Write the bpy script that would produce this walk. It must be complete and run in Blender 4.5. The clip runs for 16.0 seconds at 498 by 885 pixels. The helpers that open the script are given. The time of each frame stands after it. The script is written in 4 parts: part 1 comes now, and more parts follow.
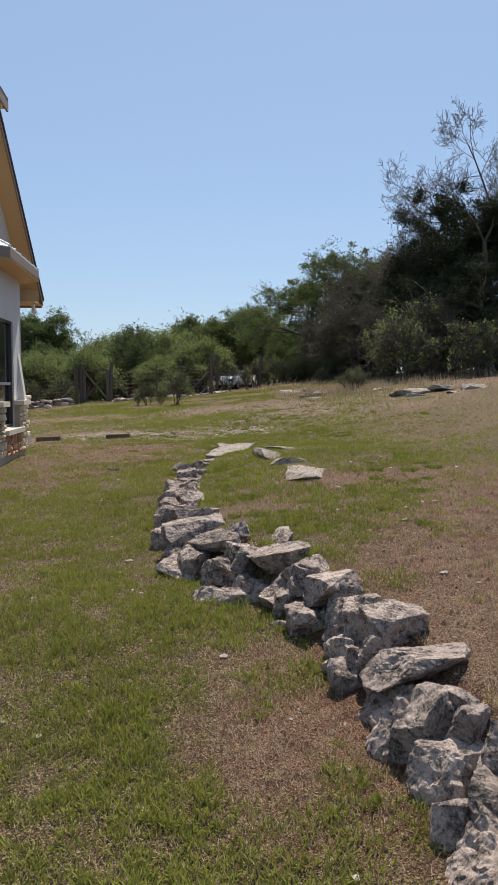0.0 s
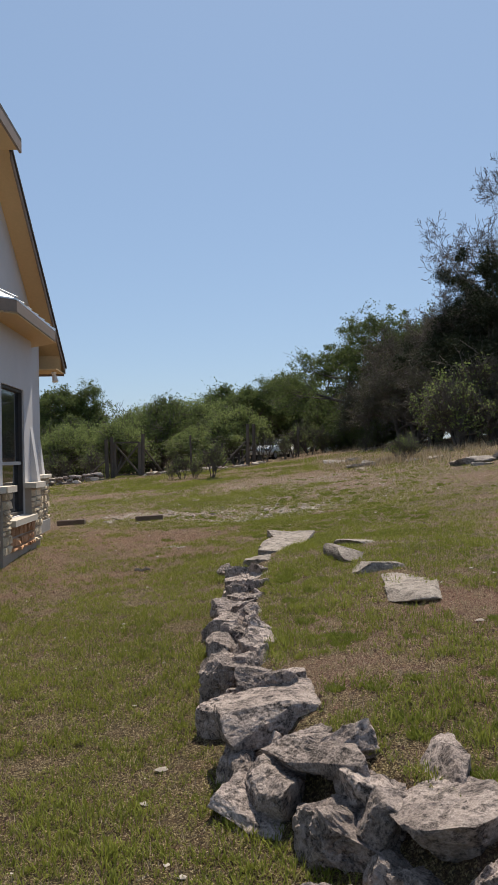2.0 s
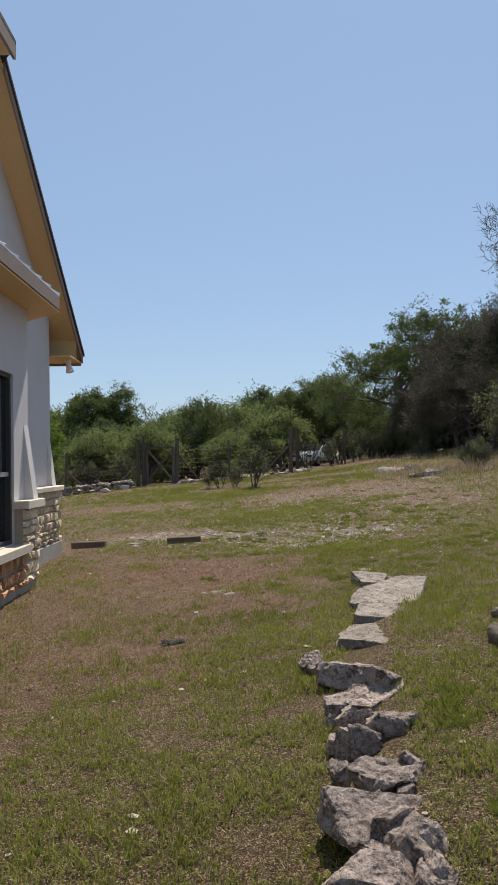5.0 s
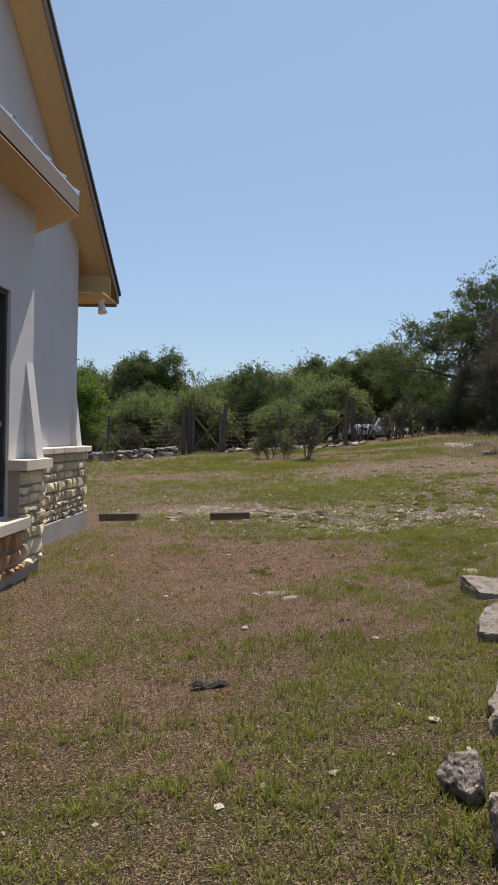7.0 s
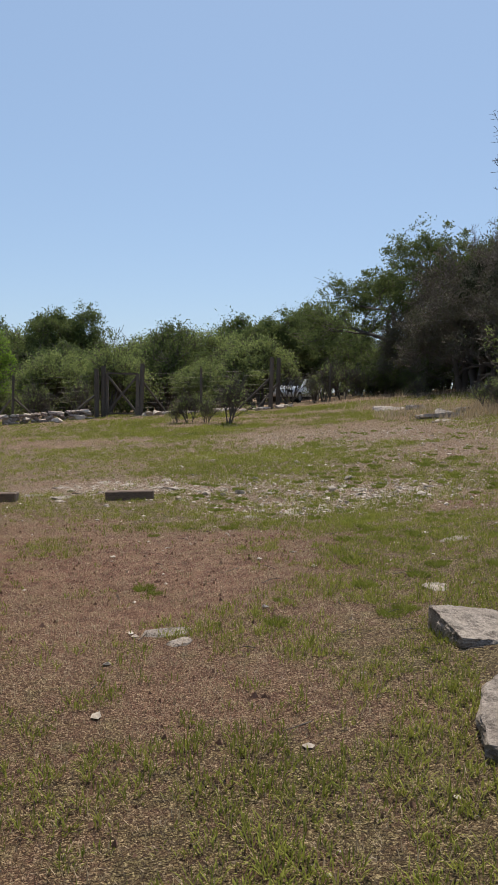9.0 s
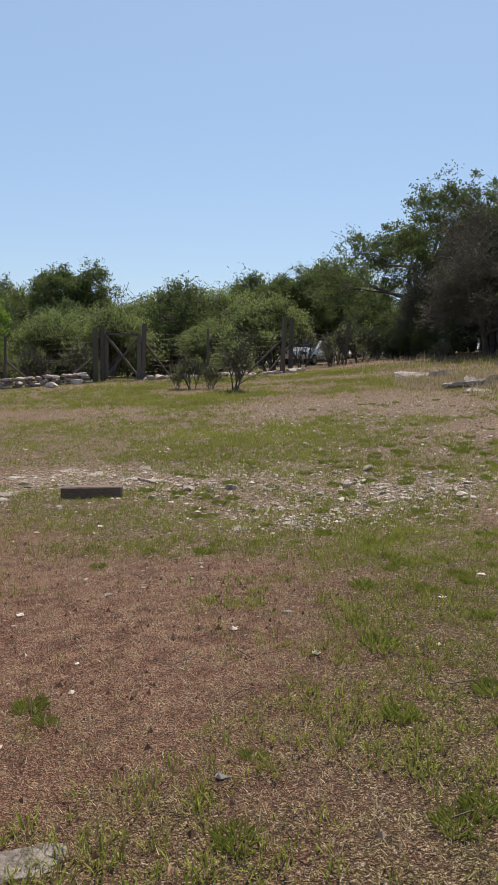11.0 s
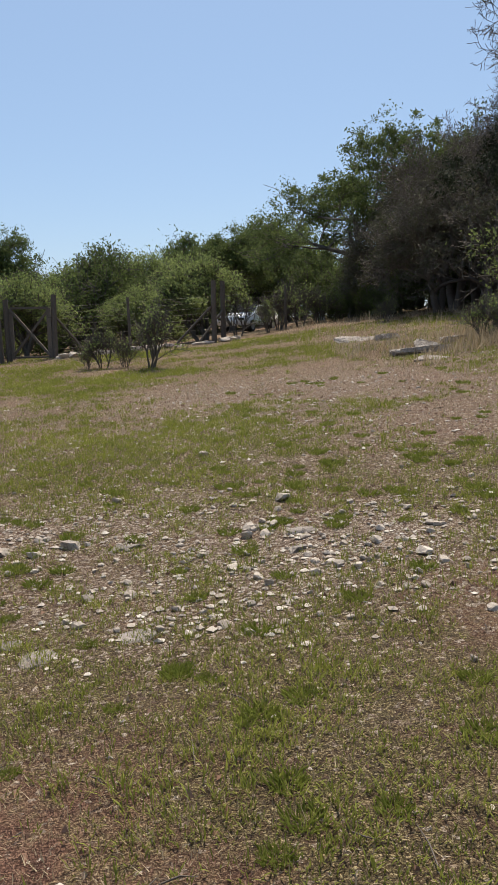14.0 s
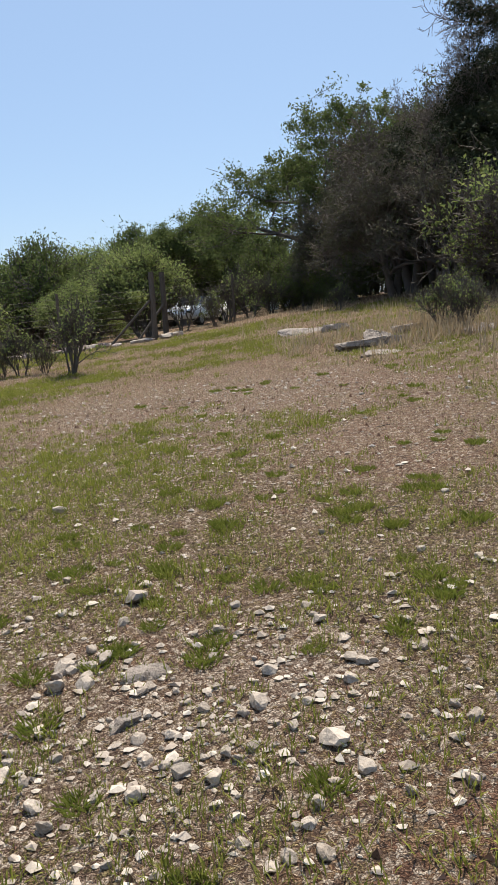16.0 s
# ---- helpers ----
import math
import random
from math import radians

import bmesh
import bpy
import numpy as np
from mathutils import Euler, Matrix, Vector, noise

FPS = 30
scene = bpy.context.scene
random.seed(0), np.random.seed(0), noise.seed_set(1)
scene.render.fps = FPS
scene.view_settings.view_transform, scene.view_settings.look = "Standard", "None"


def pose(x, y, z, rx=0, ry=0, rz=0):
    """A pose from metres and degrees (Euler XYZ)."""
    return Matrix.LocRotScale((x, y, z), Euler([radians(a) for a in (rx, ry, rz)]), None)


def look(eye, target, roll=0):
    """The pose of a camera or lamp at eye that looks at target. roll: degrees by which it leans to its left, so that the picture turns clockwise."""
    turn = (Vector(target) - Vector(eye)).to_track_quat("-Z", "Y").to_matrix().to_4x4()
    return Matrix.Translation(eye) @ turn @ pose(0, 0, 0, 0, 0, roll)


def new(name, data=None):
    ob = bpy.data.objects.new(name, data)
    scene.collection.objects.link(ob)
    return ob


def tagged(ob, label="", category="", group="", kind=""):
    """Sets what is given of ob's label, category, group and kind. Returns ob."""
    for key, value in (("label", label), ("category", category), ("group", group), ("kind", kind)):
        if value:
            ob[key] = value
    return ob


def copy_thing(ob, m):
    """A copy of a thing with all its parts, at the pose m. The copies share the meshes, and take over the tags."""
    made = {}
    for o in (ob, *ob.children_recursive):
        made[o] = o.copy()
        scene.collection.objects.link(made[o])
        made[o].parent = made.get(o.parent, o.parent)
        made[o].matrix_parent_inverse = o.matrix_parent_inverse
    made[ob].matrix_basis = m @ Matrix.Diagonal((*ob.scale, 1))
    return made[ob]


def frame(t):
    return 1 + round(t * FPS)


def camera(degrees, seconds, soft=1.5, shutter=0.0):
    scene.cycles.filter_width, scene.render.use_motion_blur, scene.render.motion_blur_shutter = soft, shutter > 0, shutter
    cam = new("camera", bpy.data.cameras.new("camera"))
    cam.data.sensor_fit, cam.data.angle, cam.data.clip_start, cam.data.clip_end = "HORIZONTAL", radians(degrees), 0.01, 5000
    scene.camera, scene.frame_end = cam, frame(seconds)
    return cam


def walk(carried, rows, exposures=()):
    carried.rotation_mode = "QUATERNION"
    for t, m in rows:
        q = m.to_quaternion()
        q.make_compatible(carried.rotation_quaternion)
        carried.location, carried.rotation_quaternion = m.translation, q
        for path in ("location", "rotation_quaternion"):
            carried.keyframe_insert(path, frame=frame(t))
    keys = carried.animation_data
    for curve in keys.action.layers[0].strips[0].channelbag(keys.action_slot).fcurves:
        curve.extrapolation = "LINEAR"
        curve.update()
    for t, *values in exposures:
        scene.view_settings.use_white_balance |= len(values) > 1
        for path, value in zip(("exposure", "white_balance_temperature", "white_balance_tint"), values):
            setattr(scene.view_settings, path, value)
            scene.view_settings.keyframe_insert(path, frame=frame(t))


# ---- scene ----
cam = camera(35.7, 16.0, soft=0.6)
PATH = [
    (0, (0.152, 0.339, 1.335), (0.341, 2.325, 1.192), 0.0),
    (0.5, (0.151, 0.967, 1.342), (0.292, 2.96, 1.248), 0.3),
    (1, (0.105, 1.621, 1.325), (0.15, 3.62, 1.31), -1.4),
    (1.5, (0.055, 2.275, 1.394), (0.254, 4.265, 1.381), -0.6),
    (2, (0.02, 2.955, 1.436), (0.127, 4.952, 1.471), -1.2),
    (2.5, (0.016, 3.609, 1.413), (0.261, 5.593, 1.476), -2.3),
    (3, (-0.028, 4.242, 1.4), (0.279, 6.218, 1.446), -2.8),
    (3.5, (-0.084, 4.792, 1.452), (0.139, 6.779, 1.487), -3.3),
    (4, (-0.138, 5.397, 1.488), (0.13, 7.378, 1.509), -3.0),
    (4.5, (-0.173, 6.006, 1.491), (-0.002, 7.998, 1.519), -1.4),
    (5, (-0.257, 6.526, 1.491), (-0.238, 8.526, 1.542), -1.0),
    (5.2, (-0.295, 6.748, 1.52), (-0.3, 8.748, 1.542), -0.4),
    (7.3, (-0.46, 9.323, 1.314), (-0.566, 11.32, 1.294), 1.1),
    (7.4, (-0.428, 9.473, 1.305), (-0.479, 11.472, 1.29), 1.4),
    (7.5, (-0.458, 9.665, 1.298), (-0.414, 11.664, 1.274), 1.2),
    (8, (-0.372, 10.053, 1.294), (-0.207, 12.045, 1.224), 4.0),
    (8.2, (-0.33, 10.196, 1.351), (-0.273, 12.194, 1.275), 3.8),
    (10.3, (-0.149, 12.657, 1.376), (0.051, 14.638, 1.188), -2.4),
    (10.5, (-0.096, 12.858, 1.381), (0.118, 14.839, 1.207), -1.6),
    (11, (0.081, 13.321, 1.501), (0.131, 15.308, 1.283), 1.5),
    (11.5, (0.268, 13.972, 1.504), (0.309, 15.957, 1.266), 1.7),
    (12, (0.41, 14.393, 1.51), (0.469, 16.376, 1.263), 2.3),
    (12.5, (0.482, 14.861, 1.534), (0.285, 16.832, 1.254), 0.9),
    (12.9, (0.624, 15.378, 1.567), (0.743, 17.354, 1.285), -0.0),
    (13, (0.657, 15.492, 1.571), (0.912, 17.453, 1.277), -0.9),
    (13.5, (0.862, 15.948, 1.639), (1.118, 17.911, 1.357), -0.6),
    (14, (0.984, 16.481, 1.611), (1.151, 18.45, 1.306), -1.2),
    (14.5, (1.162, 16.994, 1.601), (1.33, 18.951, 1.224), -6.9),
    (15, (1.43, 17.501, 1.7), (1.585, 19.465, 1.358), -3.4),
    (15.5, (1.709, 18.122, 1.667), (1.987, 20.073, 1.326), -3.0),
    (16, (1.931, 18.642, 1.657), (2.175, 20.599, 1.325), -3.5),
]
EXPOSURES = [(0, 0.45), (1, 0.38), (2.5, 0.26), (4.5, 0.32), (8, 0.38), (10.5, 0.48), (12.5, 0.52), (13, 0.48), (13.5, 0.50), (14, 0.49), (14.5, 0.68), (15, 0.56), (15.5, 0.44), (16, 0.62)]
walk(cam, [(t, look(eye, target, roll)) for t, eye, target, roll in PATH], EXPOSURES)

# ---- world, sun, exposure ----
SUN = Vector((0.13, 0.50, 0.855)).normalized()
world = bpy.data.worlds.new("sky")
scene.world = world
world.use_nodes = True
wn = world.node_tree.nodes
sky = wn.new("ShaderNodeTexSky")
sky.sky_type = "NISHITA"
sky.sun_disc = False
sky.sun_elevation = math.asin(SUN.z)
sky.sun_rotation = math.atan2(SUN.x, SUN.y)
sky.air_density, sky.dust_density, sky.ozone_density = 1.0, 0.4, 2.0
haze = wn.new("ShaderNodeMix")
haze.data_type = "RGBA"
haze.inputs[0].default_value = 0.55
haze.inputs[7].default_value = (3.35, 4.75, 6.95, 1)
world.node_tree.links.new(sky.outputs[0], haze.inputs[6])
world.node_tree.links.new(haze.outputs[2], wn["Background"].inputs[0])
wn["Background"].inputs[1].default_value = 0.086
sun = new("sun", bpy.data.lights.new("sun", "SUN"))
sun.data.energy, sun.data.angle, sun.data.color = 5.0, radians(0.53), (1.0, 0.92, 0.80)
sun.matrix_world = look(SUN * 80, (0, 0, 0))


# ---- materials ----
def material(name, rough=0.8, metal=0.0):
    m = bpy.data.materials.new(name)
    m.use_nodes = True
    b = m.node_tree.nodes["Principled BSDF"]
    b.inputs["Roughness"].default_value, b.inputs["Metallic"].default_value = rough, metal
    b.inputs["Specular IOR Level"].default_value = 0.3
    return m, m.node_tree.nodes, m.node_tree.links, b


def coords(n, l, scale=1.0, kind="Object"):
    c = n.new("ShaderNodeTexCoord")
    v = n.new("ShaderNodeMapping")
    v.inputs["Scale"].default_value = (scale,) * 3 if isinstance(scale, (int, float)) else scale
    l.new(c.outputs[kind], v.inputs["Vector"])
    return v.outputs[0]


def noise_tex(n, l, vec, scale, detail=5, rough=0.6):
    t = n.new("ShaderNodeTexNoise")
    t.inputs["Scale"].default_value, t.inputs["Detail"].default_value, t.inputs["Roughness"].default_value = scale, detail, rough
    l.new(vec, t.inputs["Vector"])
    return t.outputs["Fac"]


def ramp(n, l, fac, stops):
    r = n.new("ShaderNodeValToRGB")
    e = r.color_ramp.elements
    while len(e) < len(stops):
        e.new(0.5)
    for i, (p, c) in enumerate(stops):
        e[i].position, e[i].color = p, (*c, 1)
    l.new(fac, r.inputs[0])
    return r.outputs[0]


def mix(n, l, fac, a, b, mode="MIX"):
    x = n.new("ShaderNodeMix")
    x.data_type, x.blend_type = "RGBA", mode
    for sock, v in ((x.inputs[0], fac), (x.inputs[6], a), (x.inputs[7], b)):
        if isinstance(v, (int, float)):
            sock.default_value = v
        elif isinstance(v, tuple):
            sock.default_value = (*v, 1)
        else:
            l.new(v, sock)
    return x.outputs[2]


def maths(n, l, op, a, b=0.0, clamp=False):
    x = n.new("ShaderNodeMath")
    x.operation, x.use_clamp = op, clamp
    for sock, v in ((x.inputs[0], a), (x.inputs[1], b)):
        if isinstance(v, (int, float)):
            sock.default_value = v
        else:
            l.new(v, sock)
    return x.outputs[0]


def bump(n, l, b, height, strength=0.5, dist=0.02):
    x = n.new("ShaderNodeBump")
    x.inputs["Strength"].default_value, x.inputs["Distance"].default_value = strength, dist
    l.new(height, x.inputs["Height"])
    l.new(x.outputs[0], b.inputs["Normal"])


def attribute(n, name):
    a = n.new("ShaderNodeAttribute")
    a.attribute_name = name
    return a.outputs["Fac"]


def plain(name, colour, rough=0.7, metal=0.0, var=0.25, scale=6.0, relief=0.3, stretch=(1, 1, 1), dist=0.004, vary=0.12):
    """A surface with variation at two scales, fine relief and a change from piece to piece."""
    m, n, l, b = material(name, rough, metal)
    v = coords(n, l, stretch)
    big, fine = noise_tex(n, l, v, scale * 0.25, 4), noise_tex(n, l, v, scale * 6, 6, 0.7)
    dark, light = tuple(c * (1 - var) for c in colour), tuple(min(1, c * (1 + var)) for c in colour)
    c = ramp(n, l, big, [(0.38, dark), (0.62, light)])
    c = mix(n, l, 0.55, c, ramp(n, l, fine, [(0.38, dark), (0.62, light)]))
    if vary:
        o = n.new("ShaderNodeObjectInfo")
        k = maths(n, l, "MULTIPLY_ADD", o.outputs["Random"], 2 * vary)
        k.node.inputs[2].default_value = 1 - vary
        comb = n.new("ShaderNodeCombineColor")
        for i in range(3):
            l.new(k, comb.inputs[i])
        c = mix(n, l, 1.0, c, comb.outputs[0], "MULTIPLY")
    l.new(c, b.inputs["Base Color"])
    bump(n, l, b, fine, relief, dist)
    return m


def rock_material(name, pale, mid, dark, pits=1.0, worn=0.33, relief=0.03):
    """Weathered limestone: pale crust, grey lichen, dark pits."""
    m, n, l, b = material(name, 0.92)
    v = coords(n, l)
    o = n.new("ShaderNodeObjectInfo")
    shift = n.new("ShaderNodeVectorMath")
    shift.operation = "ADD"
    l.new(v, shift.inputs[0])
    l.new(o.outputs["Location"], shift.inputs[1])
    p = shift.outputs[0]
    big, med, fine = noise_tex(n, l, p, 4, 6, 0.65), noise_tex(n, l, p, 15, 8, 0.72), noise_tex(n, l, p, 75, 6, 0.75)
    c = ramp(n, l, big, [(0.40, mid), (0.52, pale), (0.64, tuple(x * 1.2 for x in pale))])
    c = mix(n, l, ramp(n, l, med, [(worn, (1, 1, 1)), (worn + 0.10, (0, 0, 0))]), c, dark)
    c = mix(n, l, 0.4, c, ramp(n, l, fine, [(0.42, dark), (0.56, pale)]))
    k = maths(n, l, "MULTIPLY_ADD", o.outputs["Random"], 0.4)
    k.node.inputs[2].default_value = 0.8
    comb = n.new("ShaderNodeCombineColor")
    for i in range(3):
        l.new(k, comb.inputs[i])
    c = mix(n, l, 1.0, c, comb.outputs[0], "MULTIPLY")
    l.new(c, b.inputs["Base Color"])
    vor = n.new("ShaderNodeTexVoronoi")
    vor.inputs["Scale"].default_value = 19
    l.new(p, vor.inputs["Vector"])
    hole = maths(n, l, "MINIMUM", vor.outputs["Distance"], 0.4)
    h = maths(n, l, "ADD", maths(n, l, "MULTIPLY", med, 1.2), maths(n, l, "MULTIPLY", hole, pits))
    h = maths(n, l, "ADD", h, maths(n, l, "MULTIPLY", fine, 0.35))
    bump(n, l, b, h, 1.0, relief)
    return m


def leaf_material(name, a, b2, trans=0.35):
    m, n, l, b = material(name, 0.8)
    b.inputs["Specular IOR Level"].default_value = 0.12
    g = n.new("ShaderNodeNewGeometry")
    c = ramp(n, l, g.outputs["Random Per Island"], [(0.0, a), (1.0, b2)])
    big = noise_tex(n, l, coords(n, l), 0.6, 3)
    c = mix(n, l, 0.5, c, mix(n, l, big, tuple(x * 0.55 for x in a), tuple(x * 1.25 for x in b2)))
    l.new(c, b.inputs["Base Color"])
    t = n.new("ShaderNodeBsdfTranslucent")
    l.new(c, t.inputs[0])
    s = n.new("ShaderNodeMixShader")
    s.inputs[0].default_value = trans
    l.new(b.outputs[0], s.inputs[1])
    l.new(t.outputs[0], s.inputs[2])
    l.new(s.outputs[0], n["Material Output"].inputs["Surface"])
    return m


def ground_material():
    """Red-brown soil, crumbled litter, short green growth and pale limestone chips, by the cover stored on the ground."""
    m, n, l, b = material("soil_and_turf", 0.95)
    v = coords(n, l)
    big, med = noise_tex(n, l, v, 0.9, 5), noise_tex(n, l, v, 7, 6, 0.7)
    fine, grit = noise_tex(n, l, v, 60, 6, 0.75), noise_tex(n, l, v, 180, 4, 0.7)
    warp = n.new("ShaderNodeTexNoise")
    warp.inputs["Scale"].default_value, warp.inputs["Detail"].default_value = 45, 3
    l.new(v, warp.inputs["Vector"])
    w = n.new("ShaderNodeVectorMath")
    w.operation = "MULTIPLY_ADD"
    l.new(warp.outputs["Color"], w.inputs[0])
    w.inputs[1].default_value = (0.035, 0.035, 0.035)
    l.new(v, w.inputs[2])

    def cells(scale):
        x = n.new("ShaderNodeTexVoronoi")
        x.inputs["Scale"].default_value = scale
        l.new(w.outputs[0], x.inputs["Vector"])
        s = n.new("ShaderNodeSeparateColor")
        l.new(x.outputs["Color"], s.inputs[0])
        return s.outputs[0], s.outputs[1], x.outputs["Distance"]
    ca, cb, cd = cells(48)
    fa, fb, fd = cells(105)
    soil = ramp(n, l, med, [(0.40, (0.21, 0.105, 0.066)), (0.5, (0.34, 0.182, 0.117)), (0.62, (0.50, 0.305, 0.21))])
    litter = ramp(n, l, fa, [(0.0, (0.05, 0.029, 0.014)), (0.35, (0.23, 0.135, 0.08)), (0.7, (0.43, 0.275, 0.17)), (0.95, (0.70, 0.55, 0.37))])
    turf = ramp(n, l, fa, [(0.0, (0.03, 0.028, 0.007)), (0.4, (0.13, 0.118, 0.038)), (0.75, (0.25, 0.218, 0.075)), (0.97, (0.50, 0.41, 0.20))])
    chip = ramp(n, l, ca, [(0.1, (0.19, 0.12, 0.08)), (0.45, (0.40, 0.295, 0.21)), (0.8, (0.68, 0.57, 0.45))])
    bare = maths(n, l, "MULTIPLY_ADD", attribute(n, "bare"), -1.9)
    bare.node.inputs[2].default_value = 0.16
    c = mix(n, l, maths(n, l, "ADD", bare, big, True), soil, litter)
    g = maths(n, l, "ADD", attribute(n, "green"), maths(n, l, "MULTIPLY", maths(n, l, "SUBTRACT", med, 0.52), 4.2), True)
    c = mix(n, l, maths(n, l, "MULTIPLY", g, 0.75), c, turf)
    s = maths(n, l, "ADD", maths(n, l, "MULTIPLY", attribute(n, "gravel"), 0.85), maths(n, l, "SUBTRACT", cb, 0.95))
    s = ramp(n, l, s, [(0.0, (0, 0, 0)), (0.12, (1, 1, 1))])
    c = mix(n, l, s, c, chip)
    # shade between crumbs and tufts, painted: cell edges multiplied dark in the colour
    gap_shade = ramp(n, l, fd, [(0.35, (1, 1, 1)), (0.62, (0.27, 0.20, 0.165))])
    c = mix(n, l, 0.86, c, gap_shade, "MULTIPLY")
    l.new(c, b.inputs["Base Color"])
    h = maths(n, l, "ADD", maths(n, l, "MULTIPLY", fine, 0.5), maths(n, l, "MULTIPLY", grit, 0.3))
    h = maths(n, l, "ADD", h, maths(n, l, "MULTIPLY", med, 0.9))
    h = maths(n, l, "SUBTRACT", h, maths(n, l, "MULTIPLY", fd, 0.45))
    h = maths(n, l, "SUBTRACT", h, maths(n, l, "MULTIPLY", cd, 0.35))
    bump(n, l, b, h, 1.0, 0.05)
    return m


M_GROUND = ground_material()
M_GREEN = leaf_material("green_grass", (0.070, 0.092, 0.012), (0.31, 0.32, 0.065), 0.38)
M_TUFT = leaf_material("tussock_grass", (0.10, 0.135, 0.018), (0.30, 0.33, 0.075), 0.45)
M_DRY = leaf_material("dry_grass", (0.15, 0.10, 0.055), (0.56, 0.45, 0.29), 0.2)
M_ROCK = rock_material("weathered_limestone", (0.51, 0.41, 0.355), (0.28, 0.22, 0.19), (0.048, 0.037, 0.032), 1.4, 0.42, 0.03)
M_PALE = rock_material("pale_limestone", (0.47, 0.40, 0.33), (0.34, 0.28, 0.225), (0.22, 0.175, 0.135), 0.4, 0.30, 0.012)
M_SLAB = rock_material("flat_limestone", (0.40, 0.34, 0.29), (0.26, 0.215, 0.18), (0.10, 0.08, 0.066), 0.7, 0.40)
M_BARK = plain("grey_bark", (0.10, 0.085, 0.07), 0.95, var=0.4, scale=8, relief=0.8, stretch=(1, 1, 0.25), dist=0.03)
M_DEAD = plain("dead_bark", (0.11, 0.09, 0.075), 0.95, var=0.3, scale=8, relief=0.6, dist=0.02)
M_OAK = leaf_material("live_oak_leaf", (0.034, 0.055, 0.016), (0.165, 0.200, 0.068), 0.4)
M_BRUSH = leaf_material("brush_leaf", (0.070, 0.105, 0.028), (0.30, 0.345, 0.125), 0.45)
M_BRIGHT = leaf_material("fresh_leaf", (0.10, 0.17, 0.02), (0.22, 0.34, 0.05), 0.45)
M_CEDAR = leaf_material("juniper_leaf", (0.016, 0.022, 0.011), (0.042, 0.050, 0.024), 0.12)
M_DORMANT = leaf_material("dormant_leaf", (0.050, 0.052, 0.034), (0.15, 0.148, 0.09), 0.2)
M_STUCCO = plain("white_stucco", (0.56, 0.535, 0.53), 0.9, var=0.05, scale=9, relief=0.35, dist=0.004, vary=0)
M_TAN = plain("tan_painted_soffit", (0.60, 0.41, 0.21), 0.7, var=0.06, scale=3, relief=0.15, dist=0.002, vary=0)
M_TRIM = plain("taupe_painted_trim", (0.24, 0.18, 0.14), 0.6, var=0.12, scale=3, relief=0.2, dist=0.002, vary=0)
M_SHINGLE = plain("dark_roof_shingle", (0.06, 0.058, 0.06), 0.9, var=0.3, scale=12, relief=0.6, dist=0.01)
M_METAL = plain("galvanised_roofing", (0.72, 0.73, 0.74), 0.38, 0.75, var=0.08, scale=2, relief=0.1, dist=0.002, vary=0)
M_STONE = plain("limestone_veneer", (0.60, 0.48, 0.33), 0.9, var=0.35, scale=10, relief=1.0, dist=0.015, vary=0.3)
M_REDSTONE = plain("rusty_limestone_veneer", (0.50, 0.27, 0.14), 0.9, var=0.3, scale=10, relief=0.9, dist=0.012, vary=0.25)
M_CAP = plain("cream_stone_cap", (0.62, 0.54, 0.44), 0.85, var=0.15, scale=8, relief=0.5, dist=0.005)
M_MORTAR = plain("grey_mortar", (0.36, 0.30, 0.24), 0.95, var=0.15, scale=14, relief=0.6, dist=0.006, vary=0)
M_CONCRETE = plain("concrete_plinth", (0.33, 0.30, 0.27), 0.95, var=0.18, scale=6, relief=0.4, dist=0.004, vary=0)
M_WOOD = plain("weathered_timber", (0.095, 0.078, 0.062), 0.9, var=0.35, scale=9, relief=0.8, stretch=(1, 1, 0.15), dist=0.008)
M_SLEEPER = plain("grey_timber_block", (0.13, 0.095, 0.075), 0.95, var=0.35, scale=9, relief=0.8, stretch=(0.3, 1, 1), dist=0.008)
M_WIRE = plain("rusty_wire", (0.05, 0.042, 0.038), 0.6, 0.6, var=0.2, vary=0)
M_BRONZE = plain("dark_window_frame", (0.06, 0.055, 0.055), 0.45, 0.2, var=0.1, vary=0)
M_RAIL = plain("grey_window_rail", (0.42, 0.42, 0.43), 0.5, 0.2, var=0.1, vary=0)
M_WHITEPAINT = plain("white_car_paint", (0.78, 0.79, 0.80), 0.25, var=0.03, relief=0.02, vary=0)
M_RUBBER = plain("black_rubber", (0.02, 0.02, 0.02), 0.8, var=0.2, vary=0)
M_BOX = plain("grey_box_paint", (0.42, 0.44, 0.43), 0.6, var=0.08, vary=0)
M_LAMP = plain("white_lamp_housing", (0.75, 0.74, 0.72), 0.4, var=0.04, vary=0)
M_PLASTIC = plain("black_plastic", (0.02, 0.02, 0.022), 0.5, var=0.2, vary=0)


def glass_material():
    m, n, l, b = material("dark_window_glass", 0.04)
    b.inputs["Base Color"].default_value = (0.02, 0.022, 0.025, 1)
    b.inputs["Specular IOR Level"].default_value = 0.6
    return m


M_GLASS = glass_material()


# ---- mesh helpers ----
def link(name, me, mat, parent=None, label=""):
    if mat and not me.materials:
        me.materials.append(mat)
    ob = new(name, me)
    if parent:
        ob.parent = parent
    return tagged(ob, label)


def part(name, bm, mat, parent=None, label="", smooth=False):
    """One bmesh as one mesh object under a thing or a part."""
    bmesh.ops.recalc_face_normals(bm, faces=bm.faces)
    me = bpy.data.meshes.new(name)
    bm.to_mesh(me)
    bm.free()
    if smooth:
        me.polygons.foreach_set("use_smooth", [True] * len(me.polygons))
    return link(name, me, mat, parent, label)


def thing(name, label, category, place=(0, 0, 0), group=""):
    ob = new(name)
    ob.location = place
    ob.empty_display_size = 0.2
    return tagged(ob, label, category, group)


